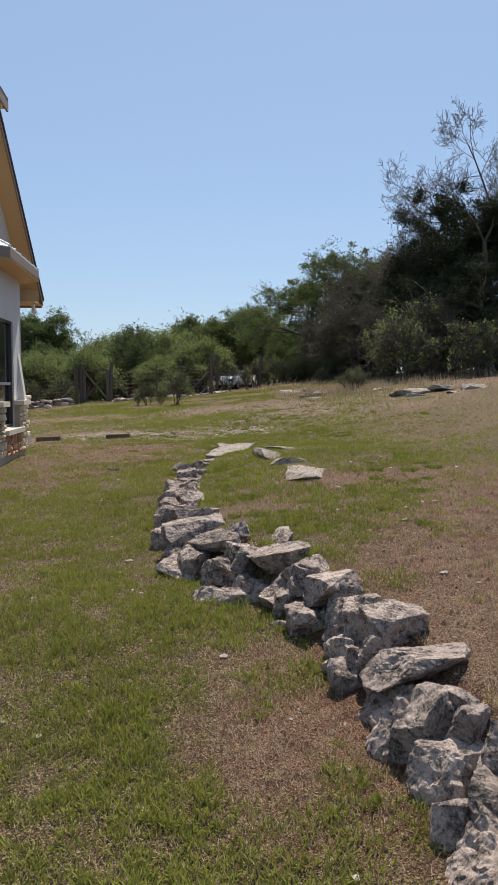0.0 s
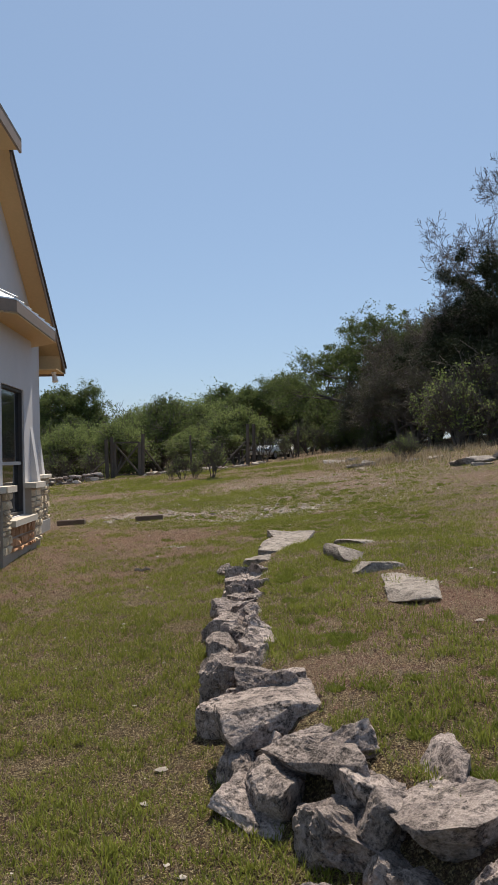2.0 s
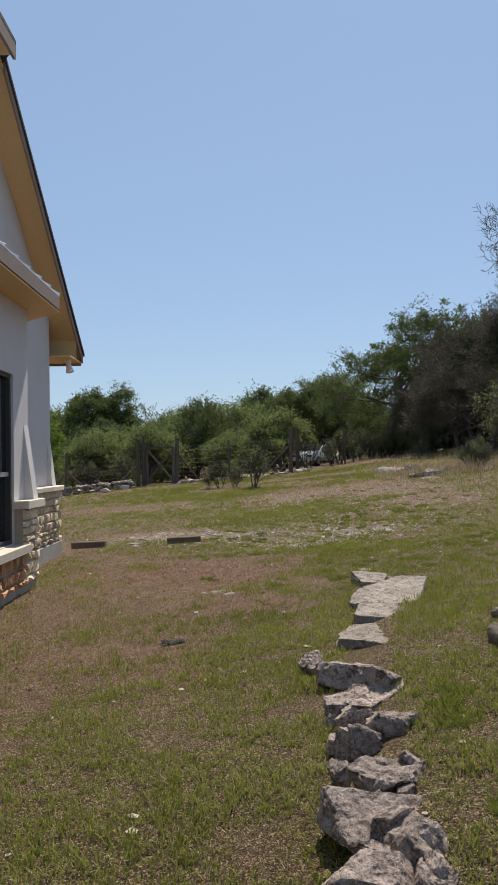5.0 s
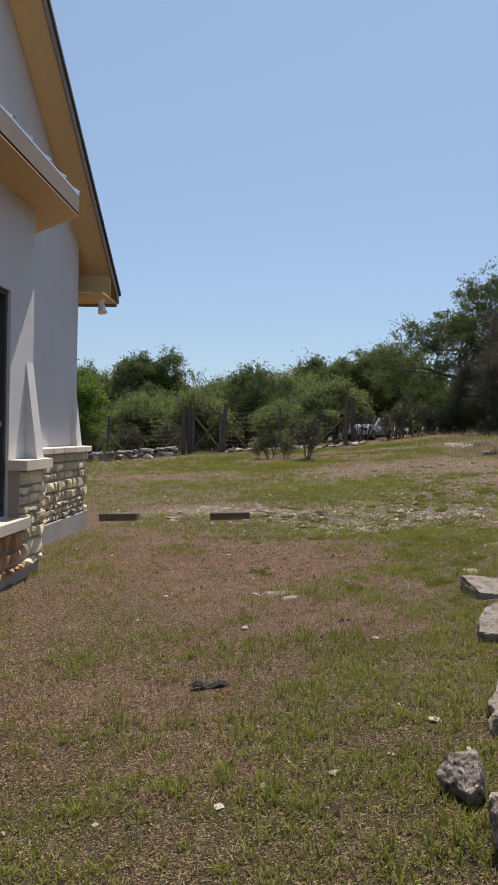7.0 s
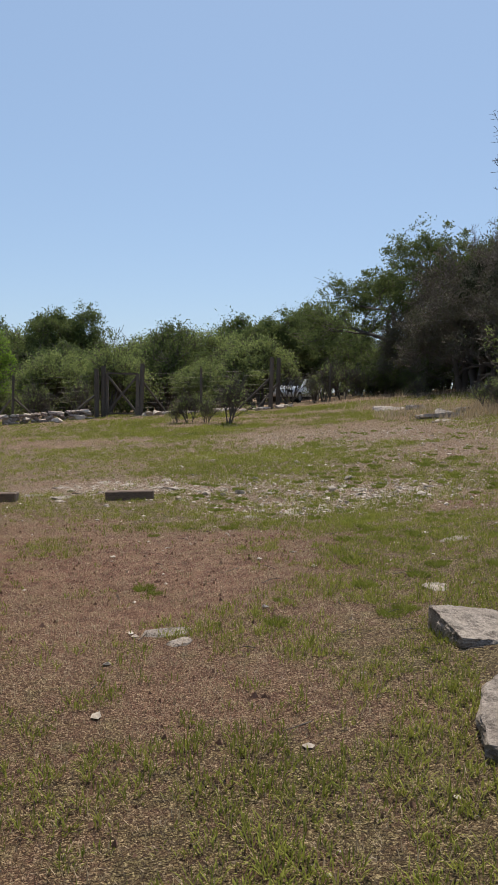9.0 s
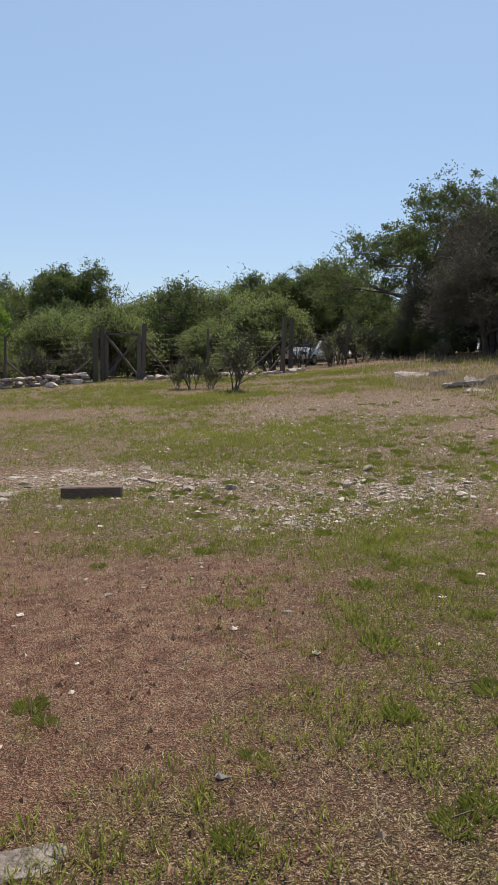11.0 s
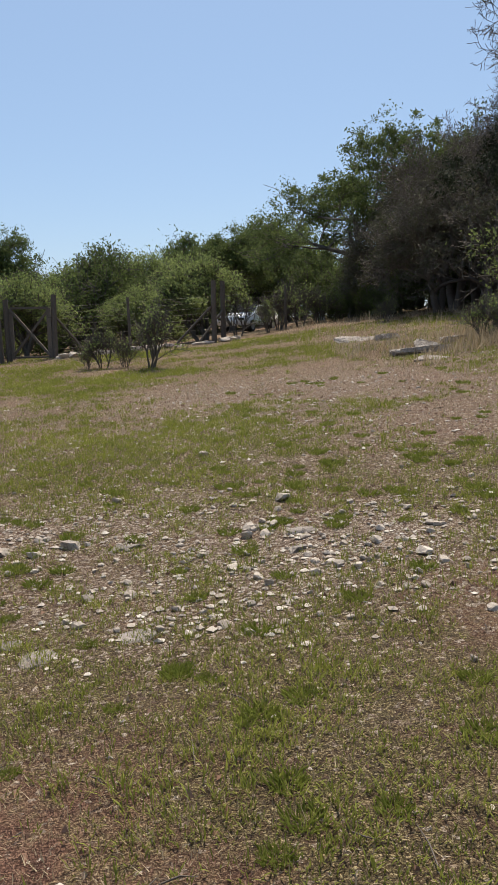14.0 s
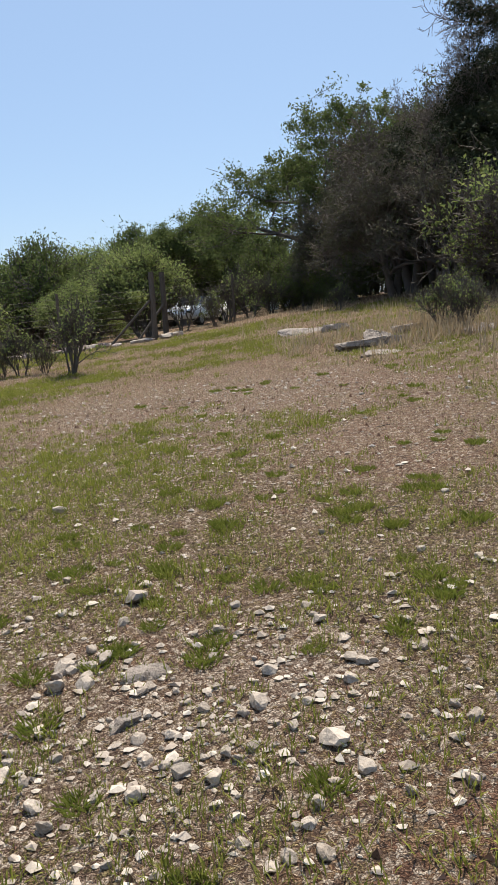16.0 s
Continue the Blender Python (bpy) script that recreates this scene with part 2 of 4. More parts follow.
def prism(bm, pts, off):
    """A solid: the flat polygon pts swept along off."""
    a = [bm.verts.new(p) for p in pts]
    b = [bm.verts.new(Vector(p) + Vector(off)) for p in pts]
    bm.faces.new(a)
    bm.faces.new(b[::-1])
    for i in range(len(a)):
        j = (i + 1) % len(a)
        bm.faces.new((a[i], b[i], b[j], a[j]))
    return bm


def block(bm, lo, hi, bevel=0.0):
    x0, y0, z0 = lo
    x1, y1, z1 = hi
    b2 = bmesh.new()
    prism(b2, [(x0, y0, z0), (x1, y0, z0), (x1, y1, z0), (x0, y1, z0)], (0, 0, z1 - z0))
    if bevel:
        bmesh.ops.bevel(b2, geom=b2.edges[:], offset=bevel, segments=1, affect="EDGES")
    join(bm, b2)
    return bm


def join(bm, other):
    at = {v: bm.verts.new(v.co) for v in other.verts}
    for f in other.faces:
        bm.faces.new([at[v] for v in f.verts])
    other.free()


def beam(bm, a, b, w, d=None, taper=1.0, sides=0):
    """A timber, pole or wire from a to b: square (sides 0) or round."""
    a, b = Vector(a), Vector(b)
    d = d or w
    q = (b - a).to_track_quat("Z", "Y")
    n = sides or 4
    ring = [(math.cos(2 * math.pi * (i + 0.5) / n), math.sin(2 * math.pi * (i + 0.5) / n)) for i in range(n)]
    k = 0.5 if sides else 0.7071
    lo = [bm.verts.new(a + q @ Vector((c * w * k, s * d * k, 0))) for c, s in ring]
    hi = [bm.verts.new(b + q @ Vector((c * w * k * taper, s * d * k * taper, 0))) for c, s in ring]
    bm.faces.new(lo[::-1])
    bm.faces.new(hi)
    for i in range(n):
        j = (i + 1) % n
        bm.faces.new((lo[i], lo[j], hi[j], hi[i]))
    return bm


def soup(name, verts, sizes, index, smooth=False):
    """A mesh from arrays: vertices, corners per face, and corner indices."""
    me = bpy.data.meshes.new(name)
    me.vertices.add(len(verts))
    me.vertices.foreach_set("co", np.asarray(verts, np.float32).ravel())
    me.loops.add(len(index))
    me.loops.foreach_set("vertex_index", np.asarray(index, np.int32))
    me.polygons.add(len(sizes))
    start = np.concatenate(([0], np.cumsum(sizes)[:-1])).astype(np.int32)
    me.polygons.foreach_set("loop_start", start)
    me.polygons.foreach_set("use_smooth", np.full(len(sizes), smooth))
    me.update(calc_edges=True)
    return me


# ---- the lie of the land ----
def lattice(x, y, size, seed):
    """Smooth value noise, 0 to 1."""
    x, y = np.asarray(x, float) / size + 1000.37, np.asarray(y, float) / size + 1000.71
    i, j = np.floor(x).astype(np.int64), np.floor(y).astype(np.int64)
    u, v = x - i, y - j
    u, v = u * u * (3 - 2 * u), v * v * (3 - 2 * v)

    def r(a, b):
        k = np.sin(a * 127.1 + b * 311.7 + seed * 74.7) * 43758.5453
        return k - np.floor(k)
    return (r(i, j) * (1 - u) + r(i + 1, j) * u) * (1 - v) + (r(i, j + 1) * (1 - u) + r(i + 1, j + 1) * u) * v


def fbm(x, y, size, seed):
    return (lattice(x, y, size, seed) * 0.55 + lattice(x, y, size * 0.45, seed + 3) * 0.3 + lattice(x, y, size * 0.2, seed + 7) * 0.15)


WALL_Y = np.array([0.0, 2.0, 3.5, 4.5, 5.0, 5.5, 6.0, 6.5, 7.0, 8.0, 9.0, 10.0, 11.0, 12.0, 13.0, 14.0, 15.2])
WALL_X = np.array([1.50, 1.36, 1.24, 1.14, 1.03, 0.84, 0.58, 0.38, 0.28, 0.20, 0.24, 0.32, 0.42, 0.62, 0.86, 1.12, 1.20])


def hump(x, y, cx, cy, sx, sy):
    return np.exp(-((x - cx) / sx) ** 2 - ((y - cy) / sy) ** 2)


def height(x, y):
    x, y = np.asarray(x, float), np.asarray(y, float)
    u, v = 14 * np.tanh(x / 14), np.clip(y, -15, 62)
    z = 0.006 + 0.061 * u - 0.0133 * v + 0.0052 * u * u * (u > 0) + 0.00047 * u * v + 0.001174 * v * v - 0.000013 * v ** 3
    z = z + 0.21 * hump(x, y, 1.9, 10.6, 1.9, 3.6) - 0.21 * hump(x, y, 1.3, 20.8, 3.2, 2.6) + 0.2 * hump(x, y, -4.5, 45, 6, 6) - 0.07 * hump(x, y, 0, 1, 3, 4) + 0.18 * hump(x, y, -3.3, 15.2, 1.5, 2.4)
    side = np.clip((x - np.interp(y, WALL_Y, WALL_X)) / 0.36 + 0.5, 0, 1)
    step = 0.17 * np.clip((8.5 - y) / 5, 0, 1) * np.clip((y + 6) / 4, 0, 1) * np.exp(-np.clip(x - 2.0, 0, 9) / 2)
    side = side * side * (3 - 2 * side)
    low = np.interp(y, (-15, 2, 3.5, 5, 7.5, 8.5, 10.5), (-0.26, -0.26, -0.24, -0.14, -0.11, -0.05, 0.0)) * np.clip((x + 5) / 3, 0, 1)
    bank = np.interp(y, (-15, 3, 4.5, 6, 7, 12, 14), (-0.22, -0.18, -0.08, 0.06, 0.09, 0.09, 0.0)) * np.clip((9 - x) / 6, 0, 1)
    z = z + step * side + low * (1 - side) + bank * side
    return z + 0.02 * (fbm(x, y, 1.7, 5) - 0.5) + 0.03 * (lattice(x, y, 5.0, 9) - 0.5)


def at(x, y, dz=0.0):
    return Vector((x, y, float(height(x, y)) + dz))


def cover(x, y):
    """Green growth, and limestone chips, 0 to 1."""
    g = fbm(x, y, 2.6, 21) * 0.6 + fbm(x, y, 0.7, 33) * 0.4
    bias = 0.22 * hump(x, y, 0.8, 19.7, 3.5, 0.9) + 0.20 * hump(x, y, 1.6, 16.2, 1.3, 2.2) + 0.16 * hump(x, y, 1.9, 18.6, 0.9, 1.1) + 0.17 * (x < 0.3) * np.clip((13 - y) / 3, 0, 1) + 0.10 * hump(x, y, 4, 22, 5, 6) + 0.10 * hump(x, y, 1.4, 9, 1.6, 4)
    bare = (0.25 * hump(x, y, -0.6, 17.8, 2.2, 1.8) + 0.08 * hump(x, y, -1.3, 20.0, 1.2, 0.8) + 0.18 * hump(x, y, 2.9, 20.0, 0.9, 1.0)) * (0.35 + 1.3 * fbm(x, y, 0.6, 57)) + 0.07 * hump(x, y, -0.3, 12.8, 1.6, 3.2) + 0.26 * hump(x, y, 3.2, 6.2, 1.7, 2.6) + 0.12 * hump(x, y, 0.8, 3.5, 0.8, 2)
    stones = 0.95 * hump(x, y, 1.5, 21.3, 1.6, 1.0) + 0.75 * hump(x, y, -1.6, 22.6, 1.9, 0.8) + 0.34 * hump(x, y, 2.5, 29.5, 7, 3.0) + 0.42 * hump(x, y, 2.5, 24.5, 6, 5)
    stones = stones * (0.5 + 0.9 * fbm(x, y, 1.5, 44))
    grn = np.clip((g + bias - bare - 0.25 * stones - 0.05 * (y > 20.5) - 0.07 * np.clip((y - 27) / 8, 0, 1) - 0.21) * 3.0, 0, 1)
    return grn, np.clip(stones, 0, 1), np.clip(bare * 2, 0, 1)


def build_ground():
    near_x, near_y = np.arange(-9, 14, 0.16), np.arange(-3, 48, 0.16)
    far = np.array([1.0, 2.5, 5, 9, 14, 22, 35, 60, 110, 220, 500, 1200, 2600])
    xs = np.concatenate((near_x[0] - far[::-1], near_x, near_x[-1] + far))
    ys = np.concatenate((near_y[0] - far[::-1], near_y, near_y[-1] + far))
    gx, gy = np.meshgrid(xs, ys)
    gz = height(gx, gy)
    v = np.stack((gx, gy, gz), -1).reshape(-1, 3)
    w = len(xs)
    i, j = np.meshgrid(np.arange(len(xs) - 1), np.arange(len(ys) - 1))
    k = (j * w + i).ravel()
    idx = np.stack((k, k + 1, k + w + 1, k + w), -1).ravel()
    me = soup("ground", v, np.full(len(k), 4), idx, True)
    grn, stones, bare = cover(v[:, 0], v[:, 1])
    for name, val in (("green", grn), ("gravel", stones), ("bare", bare)):
        me.attributes.new(name, "FLOAT", "POINT").data.foreach_set("value", val.astype(np.float32))
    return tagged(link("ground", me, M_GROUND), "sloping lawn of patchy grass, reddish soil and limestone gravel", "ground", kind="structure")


build_ground()


# ---- stones ----
def stone_bmesh(rng, size, cuts=2, rough=0.16, square=0.6, splits=9):
    """A broken limestone block, size long, wide and high: few large split planes, knocked corners, pitted faces."""
    bm = bmesh.new()
    bmesh.ops.create_icosphere(bm, subdivisions=cuts, radius=1.0)
    planes = [(Vector((rng.gauss(0, 1), rng.gauss(0, 1), rng.gauss(0, 0.6))).normalized(), rng.uniform(0.50, 0.92)) for _ in range(splits)]
    planes += [(Vector((rng.gauss(0, 0.22), rng.gauss(0, 0.22), 1)).normalized(), rng.uniform(0.66, 0.86)), (Vector((0, 0, -1)), 0.9)]
    off = Vector((rng.uniform(-50, 50), rng.uniform(-50, 50), rng.uniform(-50, 50)))
    hx, hy, hz = (s * 0.56 for s in size)
    g = (hx * hy * hz) ** (1 / 3)
    for v in bm.verts:
        p = v.co.copy()
        p = p.lerp(p / max(abs(p.x), abs(p.y), abs(p.z)), square)
        for nrm, d in planes:
            k = p.dot(nrm) - d
            if k > 0:
                p -= nrm * k
        q = Vector((p.x * hx, p.y * hy, p.z * hz))
        s = q / g
        n1, n2, n3 = noise.noise(s * 1.1 + off), noise.noise(s * 2.7 + off), noise.noise(s * 6.1 + off)
        split = noise.cell(Vector((s.x * 1.7, s.y * 1.7, s.z * 3.2)) + off * 0.1) - 0.5
        pit = max(0.0, 0.22 - abs(n2)) * 2.0 + max(0.0, 0.18 - abs(n3)) * 1.6
        k = rough * (0.5 * n1 + 0.22 * n2 + 0.2 * n3 + 0.12 * split - 0.5 * pit)
        v.co = q + q.normalized() * g * k
    return bm


def stone(name, rng, place, size, turn=(0, 0, 0), mat=None, label="", category="rock", cuts=3, rough=0.16, group="", parent=None, square=0.6, splits=9):
    bm = stone_bmesh(rng, size, cuts=cuts, rough=rough, square=square, splits=splits)
    ob = part(name, bm, mat or M_ROCK, parent, "", smooth=False)
    ob.matrix_basis = pose(*place, *turn)
    return ob if parent else tagged(ob, label, category, group)


# ---- the dry-laid garden wall: x, y, level of the top, length, width, thickness, turn, lean ----
def garden_wall():
    rng = random.Random(11)
    rows = (
        (1.44, 1.70, -0.10, 0.40, 0.36, 0.36, 70, 5), (1.40, 2.10, -0.08, 0.40, 0.36, 0.36, 20, -5), (1.33, 2.50, -0.05, 0.40, 0.38, 0.38, 60, 5), (1.36, 2.90, -0.03, 0.42, 0.36, 0.38, 40, 5), (1.20, 2.95, -0.14, 0.30, 0.24, 0.30, 70, 14),
        (1.24, 3.12, -0.04, 0.36, 0.34, 0.42, 50, 5), (1.20, 2.70, -0.12, 0.36, 0.32, 0.36, 20, 8), (1.22, 2.30, -0.14, 0.36, 0.30, 0.34, 60, 6), (1.43, 3.22, 0.00, 0.36, 0.32, 0.24, 20, -6), (1.22, 3.40, 0.03, 0.34, 0.32, 0.46, 70, 8), (1.12, 3.55, -0.10, 0.16, 0.11, 0.12, 30, 20), (1.20, 3.62, -0.03, 0.14, 0.10, 0.10, 0, 6), (1.06, 3.48, -0.17, 0.18, 0.12, 0.18, 60, 25), (1.04, 3.70, -0.20, 0.16, 0.14, 0.18, 40, 10),
        (1.26, 3.82, 0.12, 0.46, 0.34, 0.16, -20, -8), (1.20, 3.86, -0.04, 0.40, 0.32, 0.30, 30, 5), (1.30, 4.24, 0.19, 0.44, 0.38, 0.24, 60, 12), (1.16, 4.20, 0.00, 0.32, 0.26, 0.36, 80, 8), (1.06, 4.45, -0.03, 0.32, 0.20, 0.30, 70, 15), (1.20, 4.58, 0.16, 0.34, 0.32, 0.28, 50, 10),
        (1.12, 4.95, 0.21, 0.48, 0.38, 0.16, 40, -6), (1.02, 4.90, 0.02, 0.40, 0.30, 0.32, 20, 6), (1.00, 5.30, 0.20, 0.38, 0.34, 0.20, 30, 8), (0.92, 5.24, 0.02, 0.36, 0.28, 0.30, 60, -6), (0.84, 5.06, -0.10, 0.24, 0.18, 0.18, 40, 12),
        (0.92, 5.68, 0.22, 0.48, 0.42, 0.24, 25, -6), (0.80, 5.50, -0.02, 0.38, 0.30, 0.30, 15, 8), (0.94, 5.99, 0.24, 0.34, 0.26, 0.44, 70, -10), (0.70, 5.95, 0.18, 0.32, 0.26, 0.28, -15, 10), (0.54, 5.90, 0.07, 0.60, 0.28, 0.26, -48, 8),
        (0.52, 5.55, -0.04, 0.44, 0.24, 0.20, -25, 8), (0.24, 6.32, -0.04, 0.54, 0.28, 0.16, -50, 18), (0.44, 6.36, 0.20, 0.78, 0.22, 0.16, -58, -8), (0.30, 6.35, 0.07, 0.32, 0.22, 0.28, -60, 10), (0.18, 6.72, 0.07, 0.28, 0.26, 0.28, 20, 8),
        (0.34, 6.94, 0.23, 0.54, 0.46, 0.20, 10, -6), (0.20, 6.86, 0.06, 0.38, 0.32, 0.32, 40, 5), (0.26, 7.44, 0.23, 0.36, 0.24, 0.24, -20, 8), (0.46, 7.30, 0.25, 0.17, 0.15, 0.14, 0, 0), (0.11, 7.32, 0.10, 0.26, 0.30, 0.28, 50, 6),
        (0.10, 7.75, 0.19, 0.40, 0.44, 0.36, 60, 8), (0.28, 7.85, 0.21, 0.30, 0.32, 0.28, 10, 0), (0.29, 8.20, 0.26, 0.28, 0.28, 0.28, 30, 10), (0.12, 8.14, 0.14, 0.26, 0.28, 0.26, 30, -8), (0.12, 8.50, 0.17, 0.32, 0.36, 0.28, 70, -5), (0.28, 8.62, 0.19, 0.30, 0.30, 0.22, 10, 8),
        (0.18, 9.08, 0.18, 0.28, 0.42, 0.26, 60, 5), (0.36, 9.05, 0.21, 0.28, 0.34, 0.22, 20, 0), (0.27, 9.48, 0.22, 0.44, 0.38, 0.26, 20, 5), (0.34, 9.84, 0.24, 0.44, 0.34, 0.24, 60, -5), (0.27, 10.20, 0.22, 0.20, 0.24, 0.26, 30, 20), (0.44, 10.35, 0.26, 0.30, 0.32, 0.28, 50, 8),
        (0.42, 10.76, 0.28, 0.44, 0.36, 0.24, 70, 5), (0.45, 11.36, 0.25, 0.54, 0.38, 0.32, 22, 4), (0.22, 11.68, 0.21, 0.17, 0.20, 0.28, 20, -20), (0.69, 12.24, 0.27, 0.56, 1.02, 0.20, -16, -4),
        (0.91, 13.12, 0.29, 0.44, 0.66, 0.18, -16, 2), (1.14, 13.96, 0.30, 0.68, 0.98, 0.18, -20, -3), (1.16, 15.05, 0.25, 0.46, 0.44, 0.18, 10, 6),
    )
    for x, y, top, a, b, c, turn, lean in rows:
        flat = y > 11.9
        stone("wall_stone", rng, (x, y, top - c * 0.44 - (0.04 if flat else 0.015)), (a * (0.86 if flat else 1.08 if y < 7.2 else 0.98), b * (0.92 if flat else 1.08 if y < 7.2 else 0.98), c * 1.05), (rng.uniform(-5, 5), lean * 0.8, turn), M_SLAB if flat else M_ROCK,
              "flat grey limestone slab ending a low garden wall" if flat else "rough grey limestone block in a low dry-laid garden wall", "rock", cuts=5, rough=0.16 if flat else rng.choice((0.12, 0.16, 0.2, 0.3)), group="stones of the garden wall", square=0.78 if flat else 0.6, splits=2 if flat else 9)
    for k in range(110):
        y = rng.uniform(1.6, 11.0)
        x = float(np.interp(y, WALL_Y, WALL_X)) + rng.uniform(-0.15, 0.12)
        r = rng.uniform(0.10, 0.22) * (1.0 if y < 6.5 else 0.75)
        stone("wall_stone", rng, (x, y, float(height(x, y)) + r * rng.uniform(-0.1, 0.35)), (r * 1.4, r, r * 1.2), (rng.uniform(-30, 30), rng.uniform(-30, 30), rng.uniform(0, 180)), M_ROCK,
              "small dark limestone packing the foot of the garden wall", "rock", cuts=4, rough=0.24, group="packing stones of the garden wall")


garden_wall()


def flat_stones():
    """Slabs lying in the grass, far ledges and single stones."""
    rng = random.Random(5)
    for x, y, a, b, c, turn, lift, lean in (
            (1.66, 9.22, 0.56, 1.12, 0.08, -8, 0.02, -3), (1.54, 10.06, 0.46, 0.48, 0.15, 24, 0.04, 5), (1.46, 10.98, 0.36, 0.92, 0.15, 6, 0.05, 10), (1.74, 11.92, 0.44, 0.40, 0.10, 30, 0.02, 3)):
        stone("stone_slab", rng, at(x, y, lift - c * 0.3), (a, b, c), (0, lean, turn), M_SLAB, "flat pale limestone slab half sunk in the lawn", "rock", cuts=5, rough=0.14, group="slabs in the lawn", square=0.45, splits=5)
    for x, y, a, b, c, turn, lift in (
            (7.9, 26.6, 0.9, 0.7, 0.5, 10, 0.15), (8.7, 26.9, 1.2, 0.8, 0.35, 40, 0.1), (9.6, 27.2, 1.3, 0.9, 0.4, 70, 0.16), (8.3, 25.6, 0.8, 0.5, 0.25, 20, 0.02), (10.4, 26.5, 1.1, 0.8, 0.4, 0, 0.1), (9.3, 25.4, 0.7, 0.5, 0.25, 60, 0.03),
            (5.96, 37.7, 1.3, 1.0, 0.3, 20, 0.06), (6.6, 36.9, 0.8, 0.8, 0.3, 50, 0.06), (5.88, 32.1, 1.1, 0.9, 0.3, 10, 0.08), (6.35, 33.0, 0.9, 1.1, 0.32, 70, 0.12), (6.9, 33.4, 0.7, 0.7, 0.3, 30, 0.12),
            (7.6, 31.2, 0.7, 0.6, 0.3, 15, 0.1), (8.4, 31.0, 1.0, 0.7, 0.3, 40, 0.08), (5.6, 30.6, 0.8, 0.5, 0.2, 0, 0.02)):
        stone("ledge_stone", rng, at(x, y, lift * 0.5 - 0.02), (a, b, c * 0.7), (rng.uniform(-6, 6), rng.uniform(-6, 6), turn), M_SLAB, "pale limestone ledge stone at the edge of the woods", "rock", cuts=4, rough=0.2, group="ledge stones")
    for x, y, a, b, c, turn in ((-0.53, 15.45, 0.36, 0.16, 0.06, 15), (-0.45, 15.25, 0.22, 0.16, 0.06, 60), (0.44, 17.62, 0.09, 0.09, 0.05, 10), (-0.67, 18.15, 0.10, 0.07, 0.03, 30),
                               (0.52, 22.0, 0.30, 0.22, 0.12, 10), (0.14, 22.1, 0.18, 0.20, 0.20, 70), (1.9, 17.7, 0.46, 0.22, 0.05, 10), (1.25, 16.05, 0.34, 0.24, 0.06, 60),
                               (1.79, 21.9, 0.28, 0.20, 0.10, 20), (1.73, 21.55, 0.18, 0.14, 0.10, 60), (0.70, 20.45, 0.26, 0.20, 0.10, 30), (0.0, 20.5, 0.2, 0.14, 0.06, 0), (0.2, 20.3, 0.24, 0.2, 0.07, 50)):
        stone("loose_stone", rng, at(x, y, -c * 0.12), (a * 0.9, b * 0.9, c * 0.8), (0, rng.uniform(-8, 8), turn), M_SLAB, "loose pale limestone piece lying on bare ground", "rock", cuts=3, rough=0.14, group="loose stones")
    for x, y, a, b, c, turn in ((-2.20, 22.3, 0.22, 0.16, 0.07, 20), (-2.36, 21.9, 0.40, 0.26, 0.10, 30), (-2.34, 21.6, 0.16, 0.16, 0.08, 0), (-1.66, 21.2, 0.14, 0.14, 0.08, 60), (-0.82, 22.6, 0.44, 0.34, 0.06, 40), (-1.15, 22.7, 0.3, 0.2, 0.05, 10),
                               (-1.6, 23.0, 0.36, 0.24, 0.05, 70), (-2.0, 23.3, 0.3, 0.24, 0.05, 0), (-2.6, 22.9, 0.36, 0.2, 0.06, 15), (-1.9, 22.4, 0.2, 0.15, 0.05, 40), (-2.9, 22.2, 0.4, 0.2, 0.08, 10), (-1.0, 23.4, 0.3, 0.2, 0.05, 80)):
        stone("loose_stone", rng, at(x, y, -c * 0.12), (a * 0.9, b * 0.9, c * 0.8), (0, rng.uniform(-6, 6), turn), M_SLAB, "flat broken limestone piece beside the timber blocks", "rock", cuts=3, rough=0.12, group="broken flagstones")


flat_stones()


def timber_block(x, y, length, turn):
    t = thing("timber_block", "short grey weathered landscape timber lying on the ground", "timber", at(x, y), "landscape timbers")
    t.rotation_euler = (0, radians(-2), radians(turn))
    bm = block(bmesh.new(), (-length / 2, -0.09, -0.04), (length / 2, 0.09, 0.115), 0.012)
    part("timber", bm, M_SLEEPER, t)
    for s in (-1, 1):
        part("end_nail", beam(bmesh.new(), (s * length * 0.35, 0, 0.112), (s * length * 0.35, 0, 0.12), 0.016, sides=8), M_WIRE, t, "rusty nail head")


timber_block(-1.42, 21.78, 0.66, 2)
timber_block(-3.28, 21.75, 0.66, -3)


def sprinkler(x, y):
    t = thing("sprinkler_head", "black plastic sprinkler head set in the lawn", "sprinkler", at(x, y))
    part("body", beam(bmesh.new(), (0, 0, -0.05), (0, 0, 0.05), 0.07, sides=14), M_PLASTIC, t)
    part("cap", beam(bmesh.new(), (0, 0, 0.05), (0, 0, 0.07), 0.10, taper=0.8, sides=14), M_PLASTIC, t)


sprinkler(1.38, 14.45)

# ---- the house ----
WX, WY = -3.82, 20.95            # gable wall's face and its far corner
EX, EY, EZ = -3.40, 21.95, 3.72  # rake edge, eave edge, eave height
RISE, RIDGE_Y, CLIP = 0.67, 13.5, 7.06


